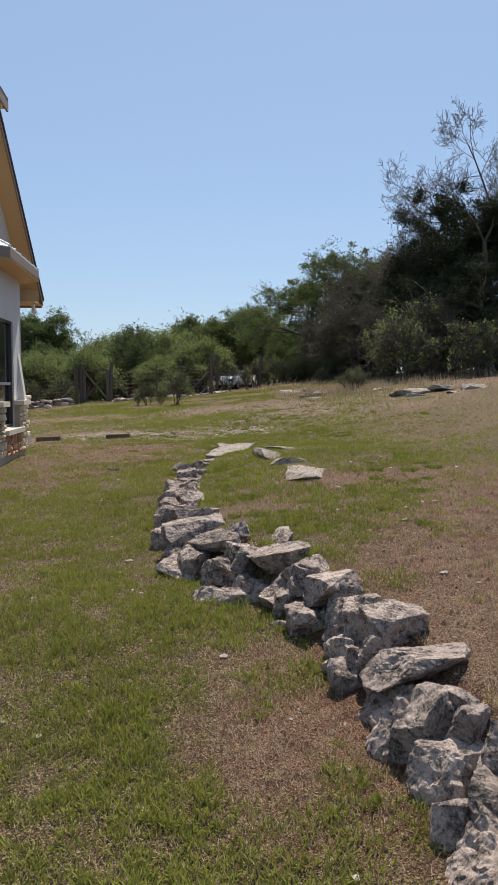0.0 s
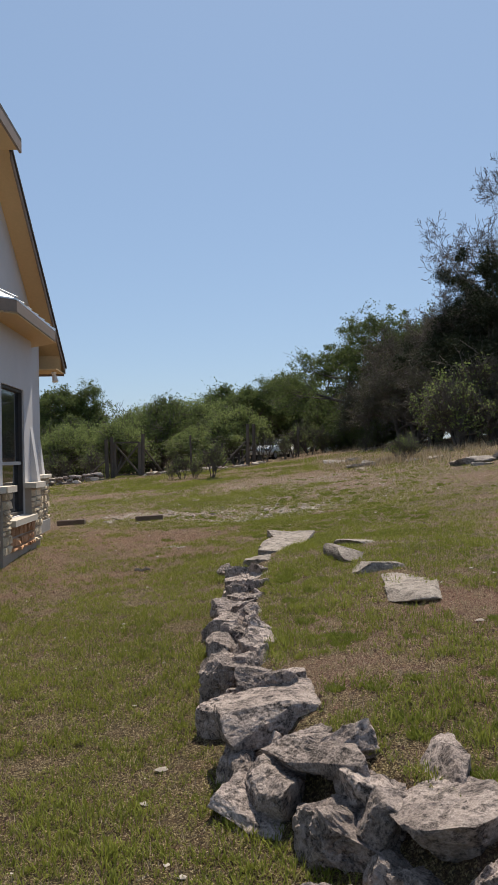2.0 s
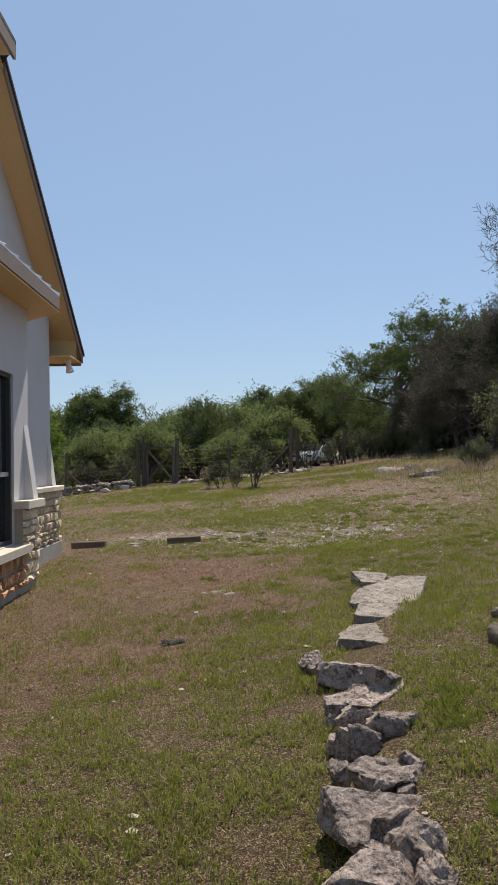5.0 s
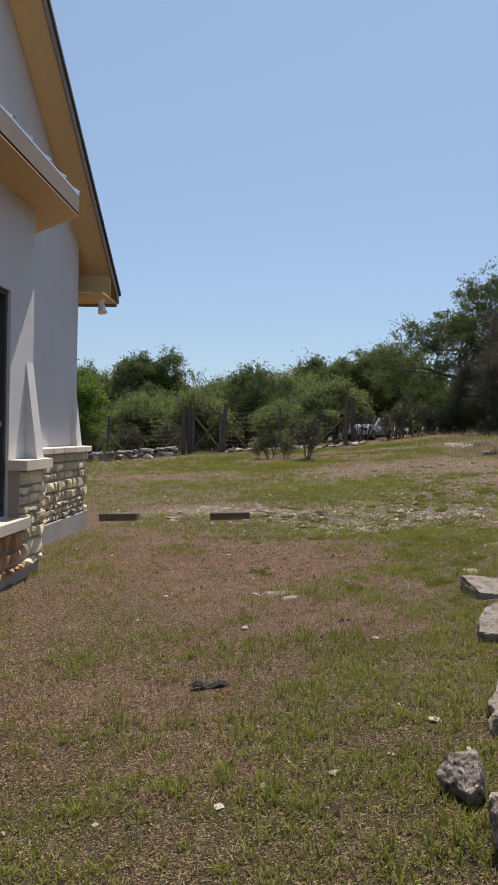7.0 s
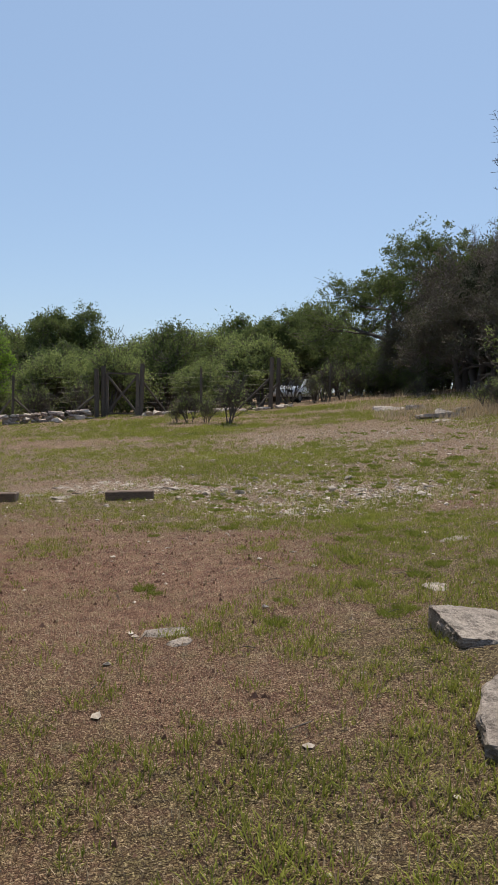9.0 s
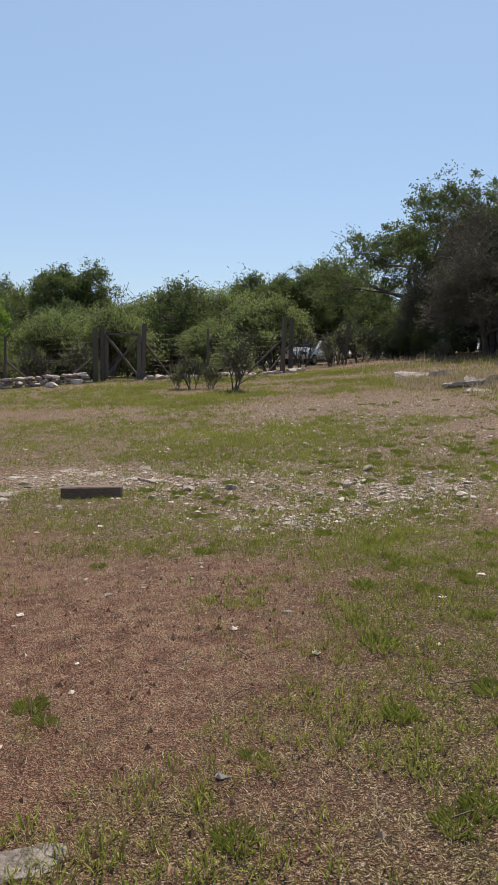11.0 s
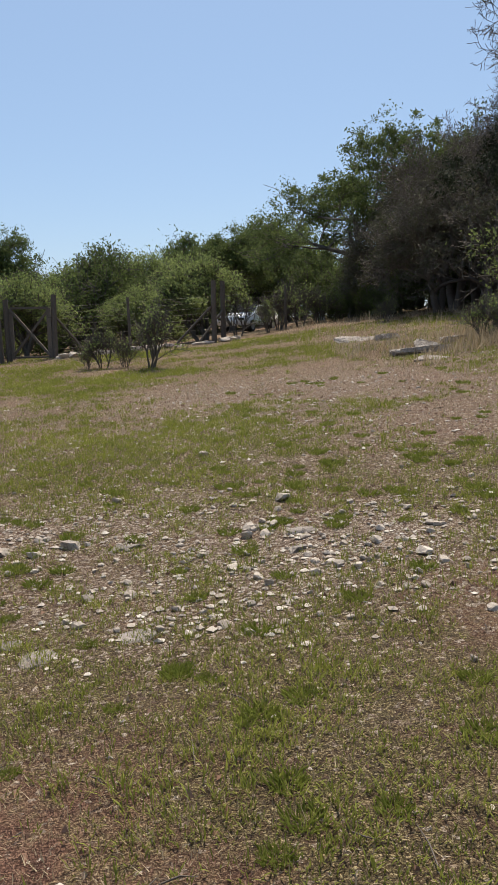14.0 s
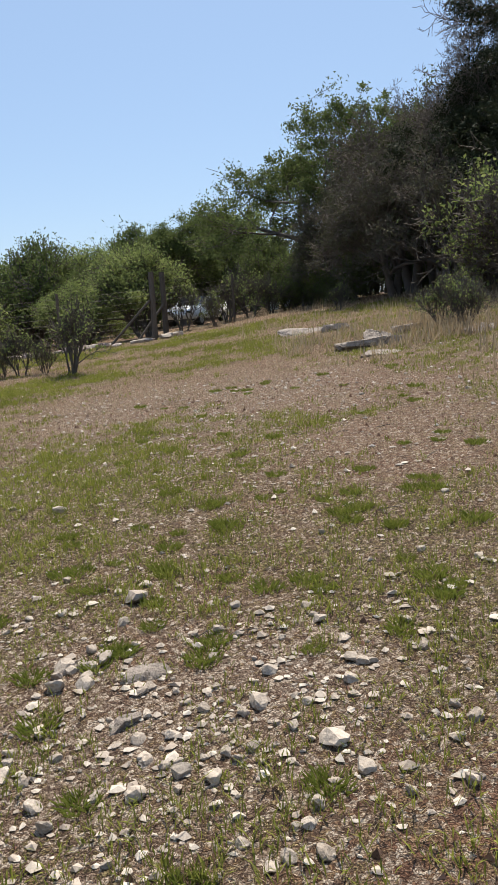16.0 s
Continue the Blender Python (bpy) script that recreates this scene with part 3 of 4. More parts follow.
def veneer(parent, origin, along, length, z0, z1, mat, rng, out):
    """Rough stones in courses on a flat backing, each its own piece."""
    z = z0
    along, out = Vector(along), Vector(out)
    while z < z1 - 0.05:
        h = min(rng.uniform(0.06, 0.17), z1 - z)
        if z1 - z - h < 0.06:
            h = z1 - z
        s = 0.0
        while s < length - 0.03:
            w = min(rng.uniform(0.07, 0.30), length - s)
            if length - s - w < 0.08:
                w = length - s
            bm = bmesh.new()
            g = 0.009
            d = rng.uniform(0.015, 0.06)
            j = [rng.uniform(-0.018, 0.018) for _ in range(12)]
            base = [(s + g, z + g), (s + w - g, z + g), (s + w - g, z + h - g), (s + g, z + h - g)]
            lo = [bm.verts.new(Vector(origin) + along * a + Vector((0, 0, b)) - out * 0.01) for a, b in base]
            hi = []
            for k, (a, b) in enumerate(base):
                ca, cb = s + w / 2, z + h / 2
                hi.append(bm.verts.new(Vector(origin) + along * (a + (ca - a) * 0.16 + j[k]) + Vector((0, 0, b + (cb - b) * 0.2 + j[k + 4] * 0.5)) + out * (d + j[k + 8])))
            mid = bm.verts.new(Vector(origin) + along * (s + w / 2) + Vector((0, 0, z + h / 2)) + out * (d + 0.012))
            for k in range(4):
                bm.faces.new((lo[k], lo[(k + 1) % 4], hi[(k + 1) % 4], hi[k]))
                bm.faces.new((hi[k], hi[(k + 1) % 4], mid))
            part("stone", bm, mat, parent)
            s += w
        z += h


def window(house, origin, along, out, w, z0, z1, rail):
    """A double-hung window with a dark frame, two panes and a grey meeting rail."""
    o, u, f = Vector(origin), Vector(along), Vector(out)

    def slab(name, a0, a1, b0, b1, d0, d1, mat, parent, label=""):
        bm = bmesh.new()
        p = [o + u * a + Vector((0, 0, b)) + f * d0 for a, b in ((a0, b0), (a1, b0), (a1, b1), (a0, b1))]
        prism(bm, p, f * (d1 - d0))
        return part(name, bm, mat, parent, label)
    win = slab("window", 0, w, z0, z1, -0.14, -0.12, M_BRONZE, house, "tall dark double-hung window with insect screen")
    t = 0.05
    slab("frame_side", 0, t, z0, z1, -0.115, -0.03, M_BRONZE, win)
    slab("frame_side", w - t, w, z0, z1, -0.115, -0.03, M_BRONZE, win)
    slab("frame_head", t, w - t, z1 - t, z1, -0.115, -0.03, M_BRONZE, win)
    slab("frame_sill", t, w - t, z0, z0 + t, -0.115, -0.03, M_BRONZE, win)
    slab("meeting_rail", t, w - t, rail - 0.025, rail + 0.025, -0.1, -0.05, M_RAIL, win, "light grey meeting rail")
    slab("pane", t, w - t, rail + 0.026, z1 - t, -0.085, -0.079, M_GLASS, win)
    slab("pane", t, w - t, z0 + t, rail - 0.026, -0.1, -0.094, M_GLASS, win)


def house():
    rng = random.Random(3)
    h = thing("house", "white stucco house with clipped gable, tan soffits and stone wainscot", "house", (0, 0, 0))

    def roof_z(y):
        return EZ + RISE * (EY - y)
    y2 = 2 * RIDGE_Y - WY
    top = CLIP - 0.08
    yt = EY - (top + 0.08 - EZ) / RISE
    bm = prism(bmesh.new(), [(WX, y2, -0.6), (WX, WY, -0.6), (WX, WY, roof_z(WY) - 0.08), (WX, yt, top), (WX, 2 * RIDGE_Y - yt, top), (WX, y2, roof_z(WY) - 0.08)], (-0.3, 0, 0))
    part("gable_wall", bm, M_STUCCO, h, "white stucco gable wall")
    part("side_wall", block(bmesh.new(), (-14, WY - 0.3, -0.6), (WX - 0.3, WY, EZ + 0.3)), M_STUCCO, h)
    part("back_wall", block(bmesh.new(), (-14, y2, -0.6), (WX - 0.3, y2 + 0.3, EZ + 0.3)), M_STUCCO, h)
    part("end_wall", block(bmesh.new(), (-14.3, y2, -0.6), (-14, WY, EZ + 0.3)), M_STUCCO, h)
    by = EY - (CLIP - EZ) / RISE
    ridge_z = EZ + RISE * (EY - RIDGE_Y)
    rx = -3.1 - (ridge_z - CLIP) / RISE
    for s in (1, -1):
        def f(y):
            return RIDGE_Y + s * (y - RIDGE_Y)
        pts = [(EX + 0.03, f(EY + 0.03), EZ), (EX + 0.03, f(by), CLIP), (rx, RIDGE_Y, ridge_z), (-14.6, RIDGE_Y, ridge_z), (-14.6, f(EY + 0.03), EZ)]
        part("roof_slope", prism(bmesh.new(), pts, (0, 0, -0.06)), M_SHINGLE, h, "dark shingled roof slope")
        ys = by - 0.6
        zs = EZ - 0.14 + RISE * (EY - 0.02 - ys)
        sof = [(EX - 0.02, f(EY - 0.02), EZ - 0.14), (EX - 0.02, f(ys), zs), (WX + 0.002, f(ys), zs), (WX + 0.002, f(EY - 0.02), EZ - 0.14)]
        zc = EZ - 0.14 + RISE * (EY - 0.02 - WY)
        part("corner_soffit", prism(bmesh.new(), [(WX, f(EY - 0.02), EZ - 0.14), (WX, f(WY), zc), (-5.2, f(WY), zc), (-5.2, f(EY - 0.02), EZ - 0.14)], (0, 0, 0.03)), M_TAN, h)
        part("rake_soffit", prism(bmesh.new(), sof, (0, 0, 0.03)), M_TAN, h, "tan painted soffit boards")
        rake = [(EX + 0.004, f(EY), EZ - 0.063), (EX + 0.004, f(by), CLIP - 0.063), (EX + 0.004, f(by), CLIP - 0.20), (EX + 0.004, f(EY), EZ - 0.20)]
        part("rake_fascia", prism(bmesh.new(), rake, (-0.03, 0, 0)), M_TRIM, h, "taupe rake board")
        lo, hi = sorted((f(WY), f(EY - 0.03)))
        part("eave_box", prism(bmesh.new(), [(EX - 0.03, lo, EZ - 0.20), (EX - 0.03, hi, EZ - 0.20), (-14.3, hi, EZ - 0.20), (-14.3, lo, EZ - 0.20)], (0, 0, 0.03)), M_TAN, h, "boxed tan eave")
        part("eave_return", prism(bmesh.new(), [(-4.4, f(EY - 0.5), EZ - 0.169), (EX - 0.03, f(EY - 0.5), EZ - 0.169), (EX - 0.03, f(EY - 0.5), EZ + 0.2), (-4.4, f(EY - 0.5), EZ + 0.2)], (0, 0.03, 0)), M_TAN, h, "tan eave return panel")
        lo, hi = sorted((f(EY - 0.03), f(EY)))
        part("eave_fascia", block(bmesh.new(), (-14.5, lo, EZ - 0.25), (EX - 0.031, hi, EZ - 0.064)), M_TRIM, h)
    e0, e1 = 2 * RIDGE_Y - by + 0.5, by - 0.5
    part("hip_slope", prism(bmesh.new(), [(-3.1, e0, CLIP - 0.04), (-3.1, e1, CLIP - 0.04), (EX, by, CLIP + 0.03), (rx, RIDGE_Y, ridge_z + 0.02), (EX, 2 * RIDGE_Y - by, CLIP + 0.03)], (0, 0, -0.07)), M_SHINGLE, h, "dark shingled hip clipping the gable")
    part("hip_fascia", block(bmesh.new(), (-3.14, e0, CLIP - 0.29), (-3.1, e1, CLIP - 0.10)), M_TRIM, h, "taupe fascia board")
    part("hip_soffit", block(bmesh.new(), (WX, e0 + 0.02, CLIP - 0.24), (-3.141, e1 - 0.02, CLIP - 0.21)), M_TAN, h)
    # stone wainscot of the gable wall
    wx = WX + 0.12
    w = part("wainscot", block(bmesh.new(), (WX, 16.6, -0.5), (wx, WY + 0.12, 1.03)), M_MORTAR, h, "rubble limestone wainscot")
    veneer(w, (wx, 16.9, 0), (0, 1, 0), WY + 0.10 - 16.9, 0.11, 0.90, M_STONE, rng, (1, 0, 0))
    part("plinth", block(bmesh.new(), (wx - 0.01, 16.9, -0.5), (wx + 0.05, WY + 0.16, 0.10), 0.01), M_CONCRETE, h, "grey concrete plinth")
    y = 16.9
    while y < WY + 0.1:
        n = min(rng.uniform(0.4, 0.7), WY + 0.2 - y)
        part("coping_stone", block(bmesh.new(), (WX + 0.003, y + 0.004, 1.03), (wx + 0.09, y + n - 0.004, 1.12), 0.012), M_CAP, w, "cream limestone coping")
        part("band_stone", block(bmesh.new(), (wx - 0.02, y + 0.004, 0.91), (wx + 0.035, y + n - 0.004, 1.025), 0.008), M_STONE, w)
        y += n
    part("buttress", prism(bmesh.new(), [(WX, WY - 0.26, 1.12), (WX + 0.10, WY - 0.26, 1.12), (WX, WY - 0.26, 1.95)], (0, 0.26, 0)), M_STUCCO, h, "white stucco batter at the corner")
    # floodlight under the eave
    lamp = part("floodlight", beam(bmesh.new(), (-3.58, WY + 0.5, EZ - 0.2), (-3.58, WY + 0.5, EZ - 0.25), 0.12, sides=14), M_LAMP, h, "white eave floodlight")
    part("lamp_head", beam(bmesh.new(), (-3.58, WY + 0.5, EZ - 0.25), (-3.54, WY + 0.46, EZ - 0.43), 0.08, taper=1.9, sides=14), M_LAMP, lamp)
    # canted bay
    b0, b1, bx = 13.9, 16.3, -2.95
    d = bx - WX
    plan = [(WX, b0 - d), (bx, b0), (bx, b1), (WX, b1 + d)]
    z0, z1, zw0, zw1, rail = -0.5, 3.46, 0.58, 2.58, 1.40
    for i, (p, q) in enumerate(zip(plan, plan[1:])):
        p, q = Vector((*p, 0)), Vector((*q, 0))
        u = (q - p).normalized()
        out = Vector((u.y, -u.x, 0))
        n = (q - p).length
        ww = 1.36 if i == 1 else 0.86
        s0, s1 = ((n - ww) / 2 - 0.1 * (i == 1), (n + ww) / 2 - 0.1 * (i == 1))
        bm = bmesh.new()
        for a0, a1, c0, c1 in ((0, s0, z0, z1), (s1, n, z0, z1), (s0, s1, z0, zw0), (s0, s1, zw1, z1)):
            prism(bm, [p + u * a0 + Vector((0, 0, c0)), p + u * a1 + Vector((0, 0, c0)), p + u * a1 + Vector((0, 0, c1)), p + u * a0 + Vector((0, 0, c1))], -out * 0.16)
        part("bay_wall", bm, M_STUCCO, h, "white stucco wall of a canted bay")
        window(h, p + u * s0, u, out, s1 - s0, zw0, zw1, rail)
        for a0, a1, tp, mat in ((0.0, s0, 0.99, M_STONE), (s1, n, 0.99, M_STONE), (s0, s1, zw0 - 0.1, M_REDSTONE)):
            bk = part("bay_wainscot", prism(bmesh.new(), [p + u * a0 + Vector((0, 0, z0)), p + u * a1 + Vector((0, 0, z0)), p + u * a1 + Vector((0, 0, tp)), p + u * a0 + Vector((0, 0, tp))], out * 0.10), M_MORTAR, h, "limestone wainscot of the bay")
            veneer(bk, p + u * a0 + out * 0.10, u, a1 - a0, 0.10, tp, mat, rng, out)
            ext = 0.06
            cap = [p + u * (a0 - ext) + Vector((0, 0, tp)), p + u * (a1 + ext) + Vector((0, 0, tp)), p + u * (a1 + ext) + out * 0.19 + Vector((0, 0, tp)), p + u * (a0 - ext) + out * 0.19 + Vector((0, 0, tp))]
            part("sill_stone" if tp < 0.9 else "pier_cap", prism(bmesh.new(), [c + out * 0.003 for c in cap], (0, 0, 0.09)), M_CAP, bk, "cream limestone cap")
    part("bay_batter", prism(bmesh.new(), [(bx, b1 - 0.2, 1.08), (bx + 0.12, b1 - 0.2, 1.08), (bx, b1 - 0.2, 2.0)], (0, 0.2, 0)), M_STUCCO, h, "white stucco batter beside the window")
    o = 0.38
    k = o * math.tan(radians(22.5))
    eave = [(WX, b0 - d - o * 1.414), (bx + o, b0 - k), (bx + o, b1 + k), (WX, b1 + d + o * 1.414)]
    part("bay_soffit", prism(bmesh.new(), [(x, y, z1) for x, y in eave], (0, 0, 0.03)), M_TAN, h, "tan soffit of the bay")
    tops = [(WX, 14.45, 4.35), (WX, 15.75, 4.35)]
    ed = [(x, y, 3.68) for x, y in eave]
    for pts in ([ed[0], ed[1], tops[0]], [ed[1], ed[2], tops[1], tops[0]], [ed[2], ed[3], tops[1]]):
        part("metal_roof_panel", prism(bmesh.new(), pts, (0, 0, -0.02)), M_METAL, h, "galvanised standing-seam roof of the bay")
    for i in range(3):
        a, c = Vector((*eave[i], 3.47)), Vector((*eave[i + 1], 3.47))
        u = (c - a).normalized()
        inn = Vector((-u.y, u.x, 0))
        part("bay_fascia", prism(bmesh.new(), [a, c, c + Vector((0, 0, 0.185)), a + Vector((0, 0, 0.185))], inn * 0.03), M_TRIM, h, "taupe fascia board")
    seams = [(ed[1], tops[0]), (ed[2], tops[1])]
    for s in range(1, 6):
        f = s / 6
        seams.append((Vector(ed[1]).lerp(Vector(ed[2]), f), Vector(tops[0]).lerp(Vector(tops[1]), f)))
    for f in (0.25, 0.5, 0.75):
        seams.append((Vector(ed[0]).lerp(Vector(ed[1]), f), Vector(ed[0]).lerp(Vector(tops[0]), f)))
        seams.append((Vector(ed[3]).lerp(Vector(ed[2]), f), Vector(ed[3]).lerp(Vector(tops[1]), f)))
    for a, c in seams:
        part("roof_seam", beam(bmesh.new(), Vector(a) + Vector((0, 0, 0.012)), Vector(c) + Vector((0, 0, 0.012)), 0.03), M_METAL, h)


house()


# ---- trees ----
def skeleton(rng, length, radius, depth, kids, angle, ratio, up, wobble, first=0.5, stems=1, open_angle=0.0):
    segs, tips = [], []

    def grow(p, d, n_len, r, lev):
        n = 5 if lev == 0 else 4 if lev < 3 else 3
        for i in range(n):
            w = wobble * (1 if lev else 0.45)
            d = (d + Vector((rng.gauss(0, w), rng.gauss(0, w), rng.gauss(0, w) + up * (lev > 0)))).normalized()
            q = p + d * (n_len / n)
            ra, rb = r * (1 - 0.62 * i / n), r * (1 - 0.62 * (i + 1) / n)
            segs.append((p, q, ra, rb, lev))
            if lev >= depth - 1:
                tips.append((q, d))
            t = (i + 1) / n
            if lev < depth and t >= (first if lev == 0 else 0.3):
                m = kids[min(lev, len(kids) - 1)]
                m = int(m) + (rng.random() < m - int(m))
                for _ in range(m):
                    side = Vector((rng.gauss(0, 1), rng.gauss(0, 1), rng.gauss(0, 0.5)))
                    side = (side - d * side.dot(d)).normalized()
                    a = radians(angle * rng.uniform(0.65, 1.3))
                    grow(q, (d * math.cos(a) + side * math.sin(a)).normalized(), n_len * ratio * rng.uniform(0.7, 1.2) * (1.15 - 0.35 * t), rb * 0.72, lev + 1)
            p = q
    for s in range(stems):
        a, b = rng.uniform(0, 6.283), radians(open_angle) * rng.uniform(0.5, 1.1)
        d = Vector((math.cos(a) * math.sin(b), math.sin(a) * math.sin(b), math.cos(b)))
        grow(Vector((math.cos(a), math.sin(a), 0)) * (0.1 * (stems > 1)), d, length, radius, 0)
    return segs, tips


def tubes(name, segs, min_r):
    vs, idx, sizes = [], [], []
    for p, q, ra, rb, lev in segs:
        n = 7 if lev == 0 else 5 if lev == 1 else 3
        rot = (q - p).to_track_quat("Z", "Y")
        k = len(vs)
        for c, r in ((p, max(ra, min_r)), (q, max(rb, min_r))):
            for i in range(n):
                t = 6.2832 * i / n
                vs.append(tuple(c + rot @ Vector((math.cos(t) * r, math.sin(t) * r, 0))))
        for i in range(n):
            j = (i + 1) % n
            idx += [k + i, k + j, k + n + j, k + n + i]
            sizes.append(4)
    return soup(name, vs, sizes, idx, True)


def leaves(name, tips, per, spread, size, seed, narrow=0.5, droop=0.0, fine=False):
    """Many small leaf sprays round the twigs: bent diamonds, turned at random."""
    g = np.random.default_rng(seed)
    m = len(tips)
    count = np.minimum(g.gamma(0.9, per / 0.9, m), per * 3.5).astype(int) if m > 40 else np.full(m, per)
    c = np.repeat(np.array([tuple(q) for q, d in tips]), count, 0)
    n = len(c)
    reach = np.repeat(g.uniform(0.45, 1.5, m), count)[:, None]
    o = g.normal(0, 1, (n, 3))
    o *= (spread * 1.9 * reach * g.random((n, 1)) ** 0.6) / np.linalg.norm(o, axis=1, keepdims=True)
    c = c + o * np.array((1, 1, 0.8))
    u = g.normal(0, 1, (n, 3)) + np.array((0, 0, -droop))
    u /= np.linalg.norm(u, axis=1, keepdims=True)
    w = np.cross(u, g.normal(0, 1, (n, 3)))
    w /= np.linalg.norm(w, axis=1, keepdims=True) + 1e-6
    s = size * g.uniform(0.55, 1.35, (n, 1))
    nrm = np.cross(u, w)
    if not fine:
        v = np.stack((c - u * s, c + w * s * narrow * 1.6, c + u * s), 1).reshape(-1, 3)
        return soup(name, v, np.full(n, 3), np.arange(3 * n))
    v = np.stack((c - u * s, c + w * s * narrow + nrm * s * 0.2, c + u * s, c - w * s * narrow + nrm * s * 0.2), 1).reshape(-1, 3)
    return soup(name, v, np.full(n, 4), np.arange(4 * n))


def make_tree(name, label, category, seed, tall, leaf, per, spread, size, mat, bark=None, min_r=0.012, narrow=0.5, group="", wide=1.0, fine=False, **shape):
    rng = random.Random(seed)
    segs, tips = skeleton(rng, **shape)
    hi = max(q.z for p, q, *_ in segs)
    k = tall / hi
    m = Vector((k * wide, k * wide, k))
    segs = [(p * m, q * m, a * k, b * k, lev) for p, q, a, b, lev in segs]
    tips = [(q * m, d) for q, d in tips]
    t = thing(name, label, category, (0, 0, 0), group)
    link("trunk", tubes("trunk", [g for g in segs if leaf or g[4] == 0], min_r), bark or M_BARK, t)
    if not leaf:
        link("crown", tubes("crown", [g for g in segs if g[4] > 0], min_r), bark or M_BARK, t, "bare grey crown of fine branching")
    if leaf:
        if len(tips) * per > leaf:
            tips = rng.sample(tips, max(1, int(leaf / per)))
        link("crown", leaves("crown", tips, per, spread, size, seed, narrow, fine=fine), mat, t)
    return t


def put(t, x, y, turn=0.0, scale=1.0, sink=0.08, lean=0.0):
    t.matrix_basis = Matrix.Translation(at(x, y, -sink)) @ pose(0, 0, 0, lean, 0, turn) @ Matrix.Scale(scale, 4)
    return t


def again(t, x, y, turn, scale=1.0, sink=0.08, sz=1.0):
    m = Matrix.Translation(at(x, y, -sink)) @ pose(0, 0, 0, 0, 0, turn)
    c = copy_thing(t, m)
    c.scale = (scale, scale, scale * sz)
    return c


def woods():
    rng = random.Random(77)
    oak = dict(length=2.6, radius=0.17, depth=4, kids=(2.6, 1.8, 1.6, 1.2), angle=54, ratio=0.74, up=0.07, wobble=0.2, first=0.45)
    big = make_tree("oak_tree", "spreading live oak with dark low limbs and small leaves", "tree", 4, 9.6, 46000, 30, 0.27, 0.08, M_OAK, wide=1.4, group="live oaks", **oak)
    put(big, 10.2, 57.5, 200)
    oak2 = make_tree("oak_tree", "rounded live oak among the woods", "tree", 9, 8.0, 34000, 24, 0.27, 0.085, M_OAK, wide=1.0, group="live oaks", **oak)
    put(oak2, 14.0, 56.0, 10, 1.08)
    brush = dict(length=1.6, radius=0.10, depth=4, kids=(1.8, 1.6, 1.5, 1.2), angle=42, ratio=0.8, up=0.12, wobble=0.22, first=0.3, stems=3, open_angle=24)
    br = [make_tree("brush_tree", "many-stemmed green brush tree beyond the fence", "tree", 20 + i, 5.0, 24000, 14, 0.25, 0.072, M_BRUSH if i != 1 else M_OAK, group="brush trees", **brush) for i in range(3)]
    spots = []
    for i in range(45):
        row = i % 3
        y = (51, 62, 76)[row] + rng.uniform(-3, 4)
        x = -24 + (i // 3) * 2.4 + rng.uniform(-1.2, 1.2)
        if row < 2 and 2.5 < x < 9:
            continue
        spots.append((x, y, rng.uniform(0.72, 1.12) * (0.82, 1.15, 1.62)[row]))
    for i, (x, y, s) in enumerate(spots):
        if i < 3:
            put(br[i], x, y, rng.uniform(0, 360), s, 0.5 * s)
        else:
            again(br[i % 3], x, y, rng.uniform(0, 360), s, 0.5 * s)
    for i in range(16):
        again(br[i % 3], -34 + i * 5.2 + rng.uniform(-1, 1), 92 + rng.uniform(-3, 3), rng.uniform(0, 360), 1.6, 1.4)
    for i, (x, y, s) in enumerate(((9.0, 56.2, 0.5), (10.0, 55.2, 0.45), (11.0, 54.2, 0.5), (11.5, 52.5, 0.5), (13.2, 53.5, 0.55), (15.2, 53, 0.6), (17.2, 53, 0.6), (12.6, 61, 0.9), (15, 62, 1.0), (18, 60, 1.0), (21, 50, 0.9), (10.5, 66, 0.9), (24, 47, 0.9), (27, 43, 1.0), (30, 40, 1.1), (33, 36, 1.1))):
        again(br[1], x, y, rng.uniform(0, 360), s, 0.9 * s)
    again(oak2, -12.4, 75, 90, 1.15)
    again(oak2, 1.6, 84, 200, 1.0)
    again(oak2, 7.2, 74, 150, 1.0)
    again(oak2, 4.4, 68, 50, 0.85)
    again(oak2, -20, 80, 20, 1.05)
    fresh = make_tree("leafy_tree", "bright fresh-green leafy tree behind the stone row", "tree", 31, 5.4, 26000, 18, 0.2, 0.06, M_BRIGHT, group="bright leafy trees", **brush)
    put(fresh, -11.9, 47.5, 0)
    again(fresh, -14.5, 49, 80, 1.0)
    sap = make_tree("sapling", "green sapling in front of the dark junipers", "tree", 36, 3.3, 2800, 8, 0.2, 0.06, M_BRUSH, wide=0.85, fine=True, group="saplings", **brush)
    put(sap, 11.0, 36.5, 0)
    again(sap, 13.8, 35.0, 120, 0.85)
    again(sap, 12.0, 39.0, 200, 1.3)
    cedar = dict(length=7.0, radius=0.30, depth=3, kids=(4.5, 2.2, 1.6), angle=58, ratio=0.42, up=0.06, wobble=0.12, first=0.12)
    ced = make_tree("juniper_tree", "tall dense dark juniper at the edge of the woods", "tree", 41, 10.5, 60000, 26, 0.26, 0.075, M_CEDAR, wide=1.15, narrow=0.35, group="junipers", **cedar)
    put(ced, 14.8, 42.0, 0)
    for x, y, a, s in ((17.6, 40.5, 70, 0.95), (20.5, 43, 140, 0.95), (16.4, 46.5, 200, 0.95), (13.0, 46.0, 250, 0.72), (19.5, 37, 300, 0.8), (24, 40, 20, 1.0), (15.8, 37.6, 110, 0.55), (13.2, 41.0, 330, 0.5)):
        again(ced, x, y, a, s)
